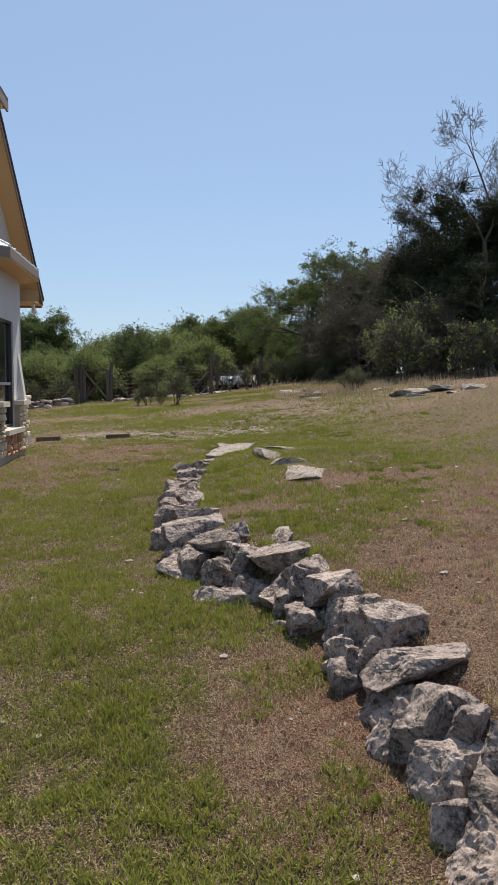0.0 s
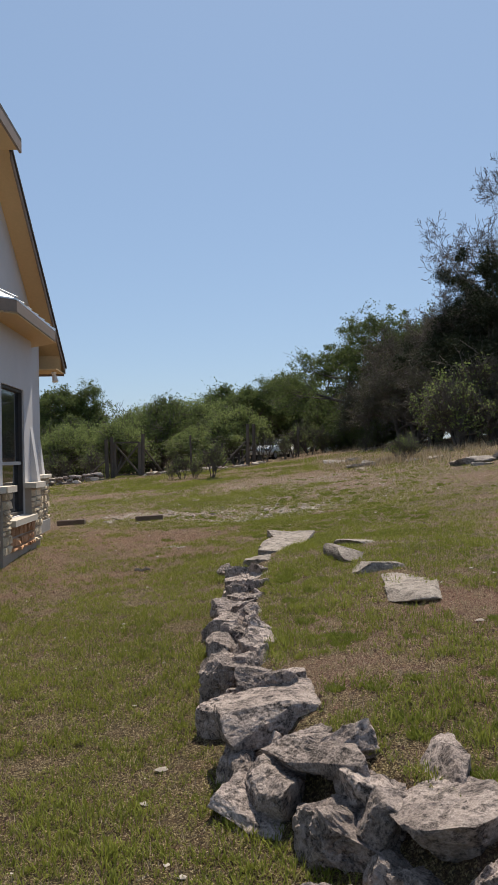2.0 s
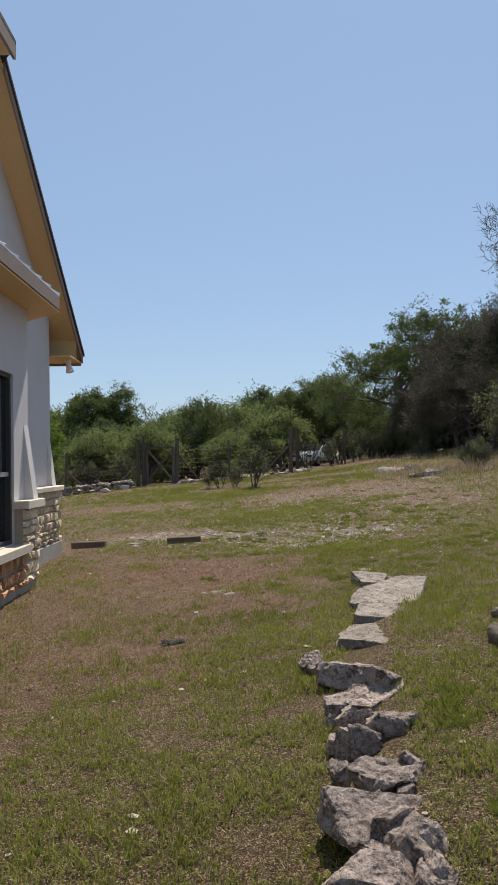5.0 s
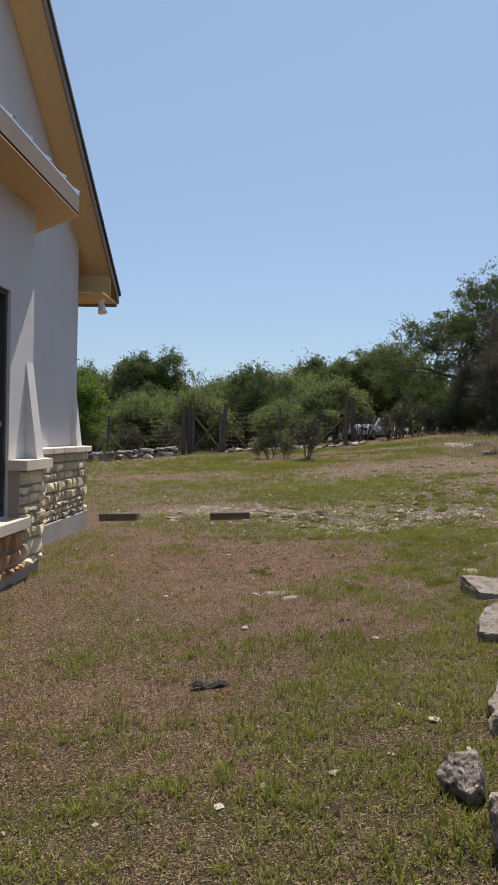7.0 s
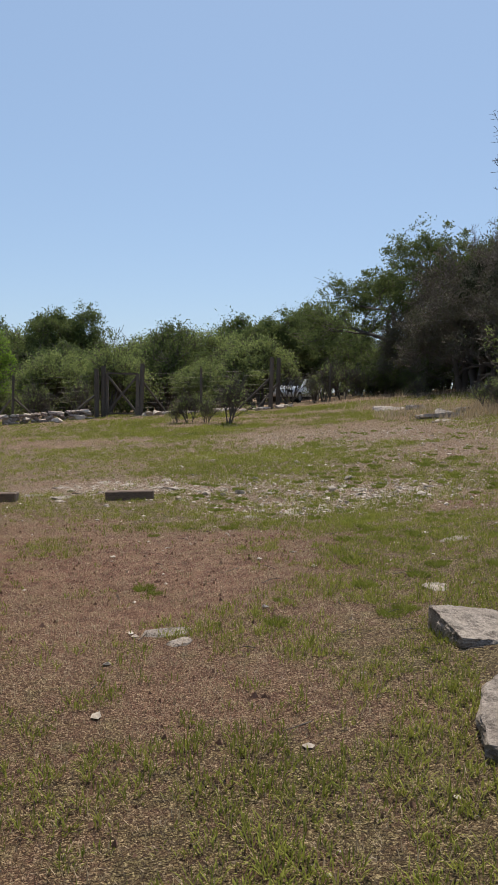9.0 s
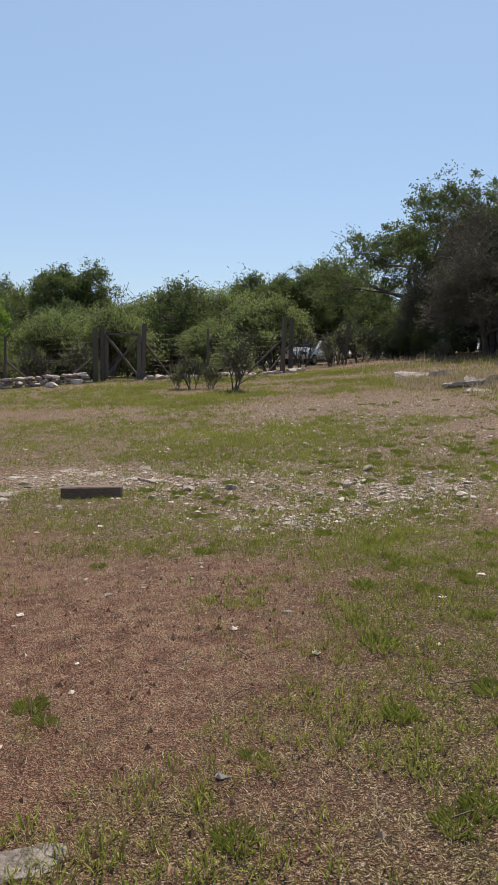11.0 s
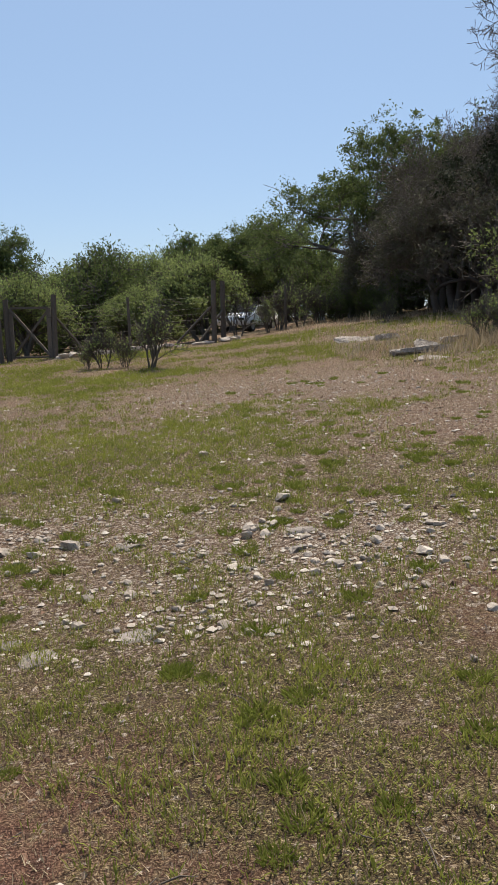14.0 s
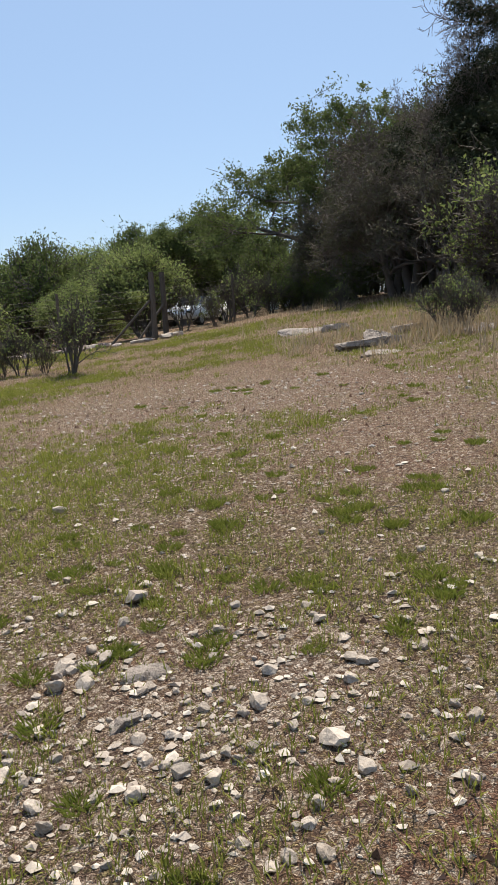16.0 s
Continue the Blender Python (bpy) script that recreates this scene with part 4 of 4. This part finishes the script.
    dorm = dict(length=1.9, radius=0.14, depth=5, kids=(1.7, 1.5, 1.4, 1.2), angle=44, ratio=0.78, up=0.06, wobble=0.26, first=0.3, stems=2, open_angle=16)
    dm = make_tree("dormant_tree", "grey-brown half-bare tree with fine tangled twigs", "tree", 52, 7.6, 16000, 6, 0.26, 0.066, M_DORMANT, M_DEAD, group="half-bare trees", **dorm)
    put(dm, 12.6, 49.0, 0)
    for x, y, a, s in ((11.0, 53.0, 60, 0.66), (11.2, 46.5, 90, 0.72), (14.4, 50.5, 200, 1.05), (11.8, 43.5, 300, 0.72), (16.6, 50, 30, 1.1), (13.4, 38.5, 130, 0.55)):
        again(dm, x, y, a, s)
    dead = dict(length=6.0, radius=0.17, depth=5, kids=(2.6, 2.1, 1.9, 1.7, 1.4), angle=50, ratio=0.60, up=0.05, wobble=0.20, first=0.45)
    bare = make_tree("dead_tree", "tall bare leafless tree above the junipers", "tree", 63, 17.0, 0, 1, 0, 0, None, M_DEAD, min_r=0.011, wide=0.8, group="leafless trees", **dead)
    put(bare, 17.6, 47.5, 0)
    again(bare, 14.4, 45.5, 100, 0.6)
    shrub = dict(length=0.6, radius=0.022, depth=3, kids=(1.6, 1.4, 1.2), angle=34, ratio=0.8, up=0.14, wobble=0.2, first=0.3, stems=5, open_angle=24)
    sh = make_tree("shrub", "small-leaved green shrub growing in front of the fence", "bush", 71, 1.7, 700, 4, 0.10, 0.036, M_BRUSH, min_r=0.006, fine=True, wide=0.8, group="shrubs", **shrub)
    put(sh, 0.18, 36.8, 0, 1.15)
    for x, y, a, s in ((-1.18, 38.4, 80, 0.8), (-0.55, 38.2, 220, 0.55), (-1.7, 38.8, 20, 0.5), (7.4, 32.5, 30, 0.7), (8.0, 32.9, 160, 0.75), (7.7, 32.2, 250, 0.6), (3.6, 52, 60, 1.4), (5.6, 53, 10, 1.5), (6.8, 54, 90, 1.5), (4.9, 51, 170, 1.0), (7.9, 55, 200, 1.2), (8.6, 45, 0, 0.7), (-6.5, 46.5, 30, 1.2), (-8.2, 46.2, 100, 1.1)):
        again(sh, x, y, a, s)


woods()


# ---- fence, gate, far stone row ----
def fence():
    rng = random.Random(8)
    f = thing("fence", "tall wire fence on dark weathered cedar posts", "fence")
    line = [(-15.0, 41.5, 1.9), (-11.6, 42.4, 1.9), (-10.2, 42.9, 1.5), (-8.6, 43.3, 2.0), (-5.35, 44.6, 2.1), (-5.08, 44.7, 2.2), (-3.5, 44.75, 2.25), (-0.9, 46.0, 2.0), (2.3, 47.1, 2.4), (2.74, 48.3, 2.4), (5.8, 52, 2.0), (9.5, 58, 2.0)]
    for x, y, tall in line:
        a = at(x, y, -0.2)
        r = 0.12 if tall < 2.05 else 0.22
        bm = beam(bmesh.new(), a, a + Vector((rng.uniform(-0.06, 0.06), 0, tall + 0.2)), r, taper=0.86, sides=9)
        part("post", bm, M_WOOD, f)
    for x, y, up, x2, y2 in ((-3.45, 44.8, 1.5, -2.4, 45.2), (2.2, 47.05, 1.4, 0.75, 46.5), (2.7, 48.2, 1.2, 1.7, 47.4), (-5.4, 44.6, 1.0, -6.6, 44.1), (-11.6, 42.4, 1.25, -10.3, 42.8), (-8.6, 43.3, 1.1, -7.6, 43.7), (-8.7, 43.3, 1.0, -9.4, 43.1)):
        part("brace", beam(bmesh.new(), at(x, y, up), at(x2, y2, 0.05), 0.09, taper=0.9, sides=8), M_WOOD, f)
    for (x, y, _), (x2, y2, _) in zip(line, line[1:]):
        if x == -5.08:
            continue
        for k in range(9):
            part("wire", beam(bmesh.new(), at(x, y, 0.12 + k * 0.21), at(x2, y2, 0.12 + k * 0.21), 0.005, sides=3), M_WIRE, f)


def gate():
    g = thing("gate", "dark weathered timber gate with crossed braces", "gate", at(-4.3, 44.72))
    w, z0, z1 = 0.66, 0.06, 1.85
    for name, a, b, s in (("stile", (-w, 0, z0), (-w, 0, z1), 0.15), ("stile", (w, 0, z0), (w, 0, z1), 0.15), ("top_rail", (-w, 0.012, z1), (w, 0.012, z1), 0.13), ("bottom_rail", (-w, 0.012, z0 + 0.06), (w, 0.012, z0 + 0.06), 0.10),
                          ("cross_brace", (-w, -0.03, z1 - 0.06), (w, -0.03, z0 + 0.1), 0.13), ("cross_brace", (-w, 0.045, z0 + 0.1), (w, 0.045, z1 - 0.06), 0.13)):
        part(name, beam(bmesh.new(), a, b, s, s * 0.6), M_WOOD, g)
    for i in range(8):
        x = -w + 2 * w * (i + 0.5) / 8
        part("mesh_wire", beam(bmesh.new(), (x, 0.07, z0), (x, 0.07, z1), 0.006, sides=3), M_WIRE, g)
    for z in (0.4, 1.5):
        part("hinge", beam(bmesh.new(), (w - 0.02, -0.03, z), (w + 0.2, -0.03, z), 0.04, 0.015), M_WIRE, g, "rusty strap hinge")


def stone_row():
    rng = random.Random(15)
    for x0, y0, x1, y1, n, tall in ((-14.5, 41.0, -5.6, 43.9, 150, 0.42), (-3.3, 44.2, 2.2, 46.4, 44, 0.22)):
        for i in range(n):
            t = rng.random()
            x, y = x0 + (x1 - x0) * t, y0 + (y1 - y0) * t + rng.uniform(-0.2, 0.2)
            a = rng.uniform(0.2, 0.5)
            c = rng.uniform(0.10, 0.2)
            lev = rng.choice((0, 1, 2)) if tall > 0.3 else rng.choice((0, 0, 1))
            stone("row_stone", rng, at(x, y, 0.05 + lev * tall / 3), (a, a * 0.7, c), (rng.uniform(-8, 8), rng.uniform(-8, 8), rng.uniform(-30, 30)), M_ROCK if rng.random() < 0.7 else M_PALE,
                  "grey limestone piece in the low stone row along the fence", "rock", cuts=2, rough=0.12, group="stones of the fence row")
    for x, y in ((2.9, 46.6), (2.6, 46.3), (3.1, 47.0), (-3.1, 44.0), (-2.8, 44.2), (-5.9, 43.4), (-6.6, 42.2)):
        stone("row_stone", rng, at(x, y, 0.1), (0.5, 0.4, 0.22), (0, 0, rng.uniform(0, 180)), M_PALE, "pale limestone piece beside a fence post", "rock", cuts=3, group="stones at the posts")


fence()
gate()
stone_row()


def parked_car():
    c = thing("car", "white car parked beyond the fence, half hidden by shrubs", "car", at(4.7, 59.0))
    c.rotation_euler = (0, 0, radians(60))
    prof = [(-2.1, 0.35), (-2.15, 0.75), (-1.6, 0.92), (-0.85, 1.0), (-0.2, 1.42), (1.3, 1.45), (2.0, 1.0), (2.15, 0.9), (2.15, 0.35)]
    bm = prism(bmesh.new(), [(x, -0.85, z) for x, z in prof], (0, 1.7, 0))
    bmesh.ops.bevel(bm, geom=bm.edges[:], offset=0.05, segments=2, affect="EDGES")
    part("body", bm, M_WHITEPAINT, c, smooth=True)
    for s in (-1, 1):
        part("side_window", prism(bmesh.new(), [(-0.7, s * 0.855, 1.0), (-0.15, s * 0.855, 1.36), (1.2, s * 0.855, 1.38), (1.75, s * 0.855, 1.0)], (0, s * 0.006, 0)), M_GLASS, c)
        for x in (-1.35, 1.35):
            w = part("wheel", beam(bmesh.new(), (x, s * 0.68, 0.32), (x, s * 0.88, 0.32), 0.64, sides=20), M_RUBBER, c)
            part("rim", beam(bmesh.new(), (x, s * 0.881, 0.32), (x, s * 0.895, 0.32), 0.4, sides=16), M_RAIL, w)
        part("headlight", block(bmesh.new(), (-2.17, s * 0.6 - 0.16, 0.62), (-2.12, s * 0.6 + 0.16, 0.74), 0.01), M_GLASS, c)
    part("windscreen", prism(bmesh.new(), [(-0.84, -0.72, 1.03), (-0.84, 0.72, 1.03), (-0.22, 0.66, 1.425), (-0.22, -0.66, 1.425)], (-0.01, 0, 0.014)), M_GLASS, c)


def utility_box(x, y, tall):
    u = thing("utility_box", "grey metal utility box standing at the woods' edge", "utility box", at(x, y), "utility boxes")
    part("cabinet", block(bmesh.new(), (-0.24, -0.2, -0.05), (0.24, 0.2, tall), 0.02), M_BOX, u)
    part("lid", block(bmesh.new(), (-0.27, -0.23, tall), (0.27, 0.23, tall + 0.05), 0.015), M_BOX, u)
    part("door", block(bmesh.new(), (-0.2, -0.213, 0.1), (0.2, -0.201, tall - 0.08), 0.003), M_BOX, u)


parked_car()
utility_box(9.5, 63.5, 0.95)
utility_box(10.2, 63.7, 0.8)


# ---- small growth and chips ----
def visible_spots(g, n):
    """Random places on the lawn, thinning out with the distance from the line walked."""
    y = 1.2 + 45 * g.random(n) ** 1.45
    x = g.normal(0, 1, n) * np.where(y < 26, 1.5 + 0.075 * y, 3.4 + 0.14 * (y - 26)) + 0.2 + 0.03 * y
    keep = (x > -3.55) | (y > 22.5) | ((x > -9) & (y < 13) & (x > WX))
    keep &= (x < 11)
    return x[keep], y[keep]


def blades(name, clumps, each, seed, green, tall, width, mat, label, tilt):
    """Short blades in small clumps, with bare soil between them."""
    g = np.random.default_rng(seed)
    x, y = visible_spots(g, clumps)
    grn, stones, _ = cover(x, y)
    tuft = fbm(x, y, 0.32, 71)
    p = np.clip(0.03 + grn * 1.1, 0, 1) * np.clip((tuft - 0.50 + 0.26 * grn) * 7, 0.03, 1) if green else (1 - 0.5 * grn) * (1 - 0.75 * stones) * 0.85
    off_wall = np.abs(x - np.interp(y, WALL_Y, WALL_X)) > np.where(y < 15.2, 0.16, 0)
    k = (g.random(len(x)) < p) & off_wall
    x, y, tuft = x[k], y[k], tuft[k]
    big = g.uniform(0.6, 1.35, len(x))
    x, y, tuft, big = (np.repeat(v, each) for v in (x, y, tuft, big))
    n = len(x)
    a = g.random(n) * 6.2832
    away = (0.034 if green else 0.05) * big * g.random(n) ** 0.7 * (1 + 0.05 * np.clip(y - 12, 0, 30))
    x, y = x + np.cos(a) * away, y + np.sin(a) * away
    a = a + g.normal(0, 0.9, n)
    z = height(x, y)
    h = tall * big * g.uniform(0.45, 1.3, n) * (0.45 + (1.3 * np.clip(tuft - 0.3, 0, 1) if green else 0.4)) * (1 + 0.03 * np.clip(y - 20, 0, 30))
    w = width * g.uniform(0.7, 1.4, n) * (1 + 0.08 * np.clip(y - 21, 0, 30))
    lean = tilt * g.random(n) ** 0.6
    d = np.stack((np.cos(a), np.sin(a)), -1)
    s = np.stack((-d[:, 1], d[:, 0], np.zeros(n)), -1) * w[:, None] * 0.5
    base = np.stack((x, y, z - 0.004), -1)
    m = base + np.concatenate((d * (h * 0.55 * np.sin(lean * 0.6))[:, None], (h * 0.55 * np.cos(lean * 0.6))[:, None]), 1)
    t = m + np.concatenate((d * (h * 0.5 * np.sin(lean))[:, None], (h * 0.5 * np.cos(lean))[:, None]), 1)
    if green:
        v, k = np.stack((base - s * 0.7, m + s, t, m - s), 1).reshape(-1, 3), 4
    else:
        v, k = np.stack((base - s, base + s, t), 1).reshape(-1, 3), 3
    ob = link(name, soup(name, v, np.full(n, k), np.arange(k * n)), mat)
    return tagged(ob, label, "grass", kind="stuff")


blades("green_grass", 125000, 9, 1, True, 0.060, 0.0050, M_GREEN, "short patchy green lawn grass in loose tufts", 1.25)
blades("dry_grass", 130000, 6, 2, False, 0.040, 0.0042, M_DRY, "dry straw-coloured grass litter lying on the soil", 1.5)


def crumbs():
    """Clods of reddish soil and brown litter lying loose between the tufts."""
    g = np.random.default_rng(19)
    x, y = visible_spots(g, 150000)
    grn, stones, bare = cover(x, y)
    ok = (g.random(len(x)) < np.clip(0.22 + 0.6 * bare - 0.25 * grn, 0.05, 1)) & (y < 30)
    x, y = x[ok], y[ok]
    n = len(x)
    r = np.minimum(0.0075 * np.exp(g.normal(0, 0.45, n)), 0.022) * (1 + 0.03 * np.clip(y - 14, 0, 20))
    tet = np.array([(1, 0, 0), (-0.5, 0.87, 0), (-0.5, -0.87, 0), (0, 0, 0.95)])
    v = tet[None] * g.uniform(0.5, 1.4, (n, 4, 1)) * r[:, None, None]
    a = g.random(n) * 6.2832
    c, s = np.cos(a)[:, None], np.sin(a)[:, None]
    v = np.stack((v[..., 0] * c - v[..., 1] * s + x[:, None], v[..., 0] * s + v[..., 1] * c + y[:, None], v[..., 2] + height(x, y)[:, None]), -1).reshape(-1, 3)
    tri = np.array([(0, 1, 3), (1, 2, 3), (2, 0, 3)])
    idx = (tri[None] + (np.arange(n) * 4)[:, None, None]).ravel()
    ob = link("soil_crumbs", soup("soil_crumbs", v, np.full(n * 3, 3), idx), M_CRUMB)
    tagged(ob, "reddish soil crumbs and brown litter between grass tufts", "soil", kind="stuff")


def crumb_material():
    m, n, l, b = material("soil_crumb", 0.95)
    g = n.new("ShaderNodeNewGeometry")
    c = ramp(n, l, g.outputs["Random Per Island"], [(0.0, (0.07, 0.038, 0.024)), (0.5, (0.24, 0.125, 0.08)), (0.85, (0.38, 0.225, 0.15)), (1.0, (0.52, 0.40, 0.28))])
    c = mix(n, l, 0.3, c, ramp(n, l, noise_tex(n, l, coords(n, l), 120, 4), [(0.35, (0.10, 0.055, 0.035)), (0.65, (0.36, 0.22, 0.15))]))
    l.new(c, b.inputs["Base Color"])
    return m


M_CRUMB = crumb_material()
crumbs()


def pebbles():
    g = np.random.default_rng(9)
    n = 130000
    y = 1.5 + 33 * g.random(n)
    x = g.normal(0, 1, n) * (1.6 + 0.13 * y) + 0.3 + 0.05 * y
    _, stones, _ = cover(x, y)
    ok = (g.random(n) < np.clip(stones * stones * 0.6 + 0.004, 0, 1)) & ((x > -3.5) | (y > 22))
    x, y = x[ok], y[ok]
    n = len(x)
    r = np.minimum(0.011 * np.exp(g.normal(0, 0.55, n)) + 0.003, 0.03)
    oct_v = np.array([(1, 0, 0), (0.3, 0.95, 0), (-0.8, 0.6, 0.05), (-0.8, -0.6, 0), (0.3, -0.95, 0.05), (0.25, 0.1, 0.5), (-0.1, 0, -0.4)])
    tri = np.array([(0, 1, 5), (1, 2, 5), (2, 3, 5), (3, 4, 5), (4, 0, 5), (1, 0, 6), (2, 1, 6), (3, 2, 6), (4, 3, 6), (0, 4, 6)])
    v = oct_v[None] * g.uniform(0.5, 1.45, (n, 7, 1)) * r[:, None, None]
    a = g.random(n) * 6.2832
    c, s = np.cos(a)[:, None], np.sin(a)[:, None]
    vx, vy = v[..., 0] * c - v[..., 1] * s, v[..., 0] * s + v[..., 1] * c
    v = np.stack((vx + x[:, None], vy + y[:, None], v[..., 2] + (height(x, y) + r * 0.25)[:, None]), -1).reshape(-1, 3)
    idx = (tri[None] + (np.arange(n) * 7)[:, None, None]).ravel()
    ob = link("gravel", soup("gravel", v, np.full(n * 10, 3), idx), M_CHIP)
    tagged(ob, "scattered pale limestone chips on bare soil", "gravel", kind="stuff")


def chip_material():
    m, n, l, b = material("limestone_chips", 0.92)
    g = n.new("ShaderNodeNewGeometry")
    c = ramp(n, l, g.outputs["Random Per Island"], [(0.0, (0.26, 0.20, 0.155)), (0.5, (0.44, 0.365, 0.295)), (1.0, (0.64, 0.56, 0.47))])
    f = noise_tex(n, l, coords(n, l), 90, 5)
    c = mix(n, l, 0.3, c, ramp(n, l, f, [(0.3, (0.2, 0.17, 0.14)), (0.7, (0.6, 0.55, 0.48))]))
    l.new(c, b.inputs["Base Color"])
    bump(n, l, b, f, 0.6, 0.004)
    return m


M_CHIP = chip_material()
pebbles()


def loose_rocks():
    """Fist-sized limestone rubble that can be told apart."""
    rng = random.Random(21)
    shapes = []
    for i in range(6):
        bm = stone_bmesh(rng, (0.075, 0.06, 0.042), cuts=2, rough=0.3)
        me = bpy.data.meshes.new("rubble_stone")
        bm.to_mesh(me)
        bm.free()
        me.materials.append(M_PALE)
        shapes.append(me)
    made = 0
    while made < 290:
        x, y = rng.gauss(1.6, 1.3), rng.gauss(21.4, 1.0)
        if rng.random() < 0.3:
            x, y = rng.uniform(-2.5, 6), rng.uniform(20, 30)
        _, s, _ = cover(x, y)
        if rng.random() > float(s) ** 2 + 0.03 or x < -3.4:
            continue
        r = 0.019 * math.exp(rng.gauss(0, 0.42))
        ob = new("rubble_stone", rng.choice(shapes))
        ob.matrix_basis = Matrix.Translation(at(x, y, r * 0.3)) @ pose(0, 0, 0, rng.uniform(-20, 20), rng.uniform(-20, 20), rng.uniform(0, 360)) @ Matrix.Scale(r / 0.03, 4)
        tagged(ob, "fist-sized pale limestone lump on gravelly soil", "rock", "limestone rubble")
        made += 1


loose_rocks()


def tall_tufts():
    """Long dry grass along the ledge stones and under the trees."""
    g = np.random.default_rng(14)
    n = 15000
    k = g.random(n) < 0.6
    x = np.where(k, g.normal(8.0, 2.2, n), g.uniform(3, 16, n))
    y = np.where(k, g.normal(32.2, 2.0, n), g.uniform(33, 52, n))
    ok = (fbm(x, y, 1.1, 90) > 0.54) & (x > 4.5)
    x, y = x[ok], y[ok]
    n = len(x)
    a, h, w = g.random(n) * 6.2832, g.uniform(0.15, 0.5, n), g.uniform(0.006, 0.014, n)
    lean = g.uniform(0.1, 0.9, n)
    d = np.stack((np.cos(a), np.sin(a)), -1)
    s = np.stack((-d[:, 1], d[:, 0], np.zeros(n)), -1) * w[:, None]
    base = np.stack((x, y, height(x, y) - 0.02), -1)
    t = base + np.concatenate((d * (h * np.sin(lean))[:, None], (h * np.cos(lean))[:, None]), 1)
    v = np.stack((base - s, base + s, t), 1).reshape(-1, 3)
    tagged(link("tall_dry_grass", soup("tall_dry_grass", v, np.full(n, 3), np.arange(3 * n)), M_DRY), "long dry straw-coloured grass along the ledge stones", "grass", kind="stuff")


tall_tufts()


def bark_piece(x, y):
    """A dark curled strip of bark on the lawn."""
    bm = bmesh.new()
    n, k = 9, 5
    grid = [[bm.verts.new((0.10 * (i / (n - 1) - 0.5) * 2, 0.03 * (j / (k - 1) - 0.5) * 2 * (1 - 0.4 * abs(i / (n - 1) - 0.5)), 0.03 - 0.05 * (j / (k - 1) - 0.5) ** 2 * 2 + 0.01 * math.sin(i * 1.3))) for j in range(k)] for i in range(n)]
    for i in range(n - 1):
        for j in range(k - 1):
            bm.faces.new((grid[i][j], grid[i + 1][j], grid[i + 1][j + 1], grid[i][j + 1]))
    ex = bmesh.ops.extrude_face_region(bm, geom=bm.faces[:])
    for v in ex["geom"]:
        if isinstance(v, bmesh.types.BMVert):
            v.co.z -= 0.008
    ob = part("bark_piece", bm, M_BARK)
    ob.matrix_basis = Matrix.Translation(at(x, y, 0.01)) @ pose(0, 0, 0, 0, 0, 15)
    tagged(ob, "dark curled strip of bark lying on the grass", "bark")


bark_piece(-0.86, 13.1)


def grass_tufts():
    """Separate tussocks of longer grass."""
    g = np.random.default_rng(33)
    meshes = []
    for k in range(4):
        n = 190
        rad = g.random(n) ** 0.6 * 0.11
        a = g.random(n) * 6.2832
        out = a + g.normal(0, 0.6, n)
        hh, w, lean = g.uniform(0.03, 0.085, n), g.uniform(0.0013, 0.0026, n), g.uniform(0.1, 1.2, n)
        dr = np.stack((np.cos(out), np.sin(out)), -1)
        s = np.stack((-dr[:, 1], dr[:, 0], np.zeros(n)), -1) * w[:, None]
        base = np.stack((rad * np.cos(a), rad * np.sin(a), np.full(n, -0.012)), -1)
        mid = base + np.concatenate((dr * (hh * 0.5 * np.sin(lean * 0.5))[:, None], (hh * 0.55 * np.cos(lean * 0.5))[:, None]), 1)
        tip = mid + np.concatenate((dr * (hh * 0.6 * np.sin(lean))[:, None], (hh * 0.5 * np.cos(lean))[:, None]), 1)
        v = np.stack((base - s, base + s, mid + s, tip, mid - s), 1).reshape(-1, 3)
        me = soup("grass_tuft", v, np.full(n, 5), np.arange(5 * n))
        me.materials.append(M_TUFT)
        meshes.append(me)
    rng = random.Random(34)
    made = 0
    while made < 290:
        u = rng.random()
        if u < 0.5:
            x, y = rng.uniform(-1.0, 3.8), rng.uniform(15.5, 24)
        elif u < 0.75:
            x, y = rng.uniform(0.6, 3.2), rng.uniform(5.5, 11)
        else:
            x, y = rng.uniform(1.2, 6.5), rng.uniform(18, 30)
        if y < 15.5 and abs(x - float(np.interp(y, WALL_Y, WALL_X))) < 0.32:
            continue
        grn, stones, bare = cover(x, y)
        if rng.random() < 2.5 * float(bare) + 0.6 * float(stones) or (1.1 < x < 2.2 and 8.2 < y < 12.6):
            continue
        ob = new("grass_tuft", rng.choice(meshes))
        ob.matrix_basis = Matrix.Translation(at(x, y)) @ pose(0, 0, 0, 0, 0, rng.uniform(0, 360)) @ Matrix.Scale(rng.uniform(0.4, 0.8), 4)
        tagged(ob, "small tussock of green grass on thin turf", "grass", "grass tufts")
        made += 1


grass_tufts()


def twigs():
    """Dry twigs and stalks strewn over the stony ground."""
    rng = random.Random(55)
    bm = bmesh.new()
    for _ in range(150):
        x, y = rng.gauss(1.4, 1.8), rng.uniform(13, 26)
        if x < -3:
            continue
        a, n = rng.uniform(0, 6.283), rng.uniform(0.05, 0.22)
        p, q = at(x, y, 0.012), at(x + math.cos(a) * n, y + math.sin(a) * n, 0.016)
        m = (p + q) / 2 + Vector((rng.uniform(-0.02, 0.02), rng.uniform(-0.02, 0.02), 0.01))
        beam(bm, p, m, 0.006, sides=4)
        beam(bm, m, q, 0.005, taper=0.5, sides=4)
    ob = part("twigs", bm, M_DEAD)
    tagged(ob, "dry grey twigs strewn over stony soil", "twigs", kind="stuff")


twigs()
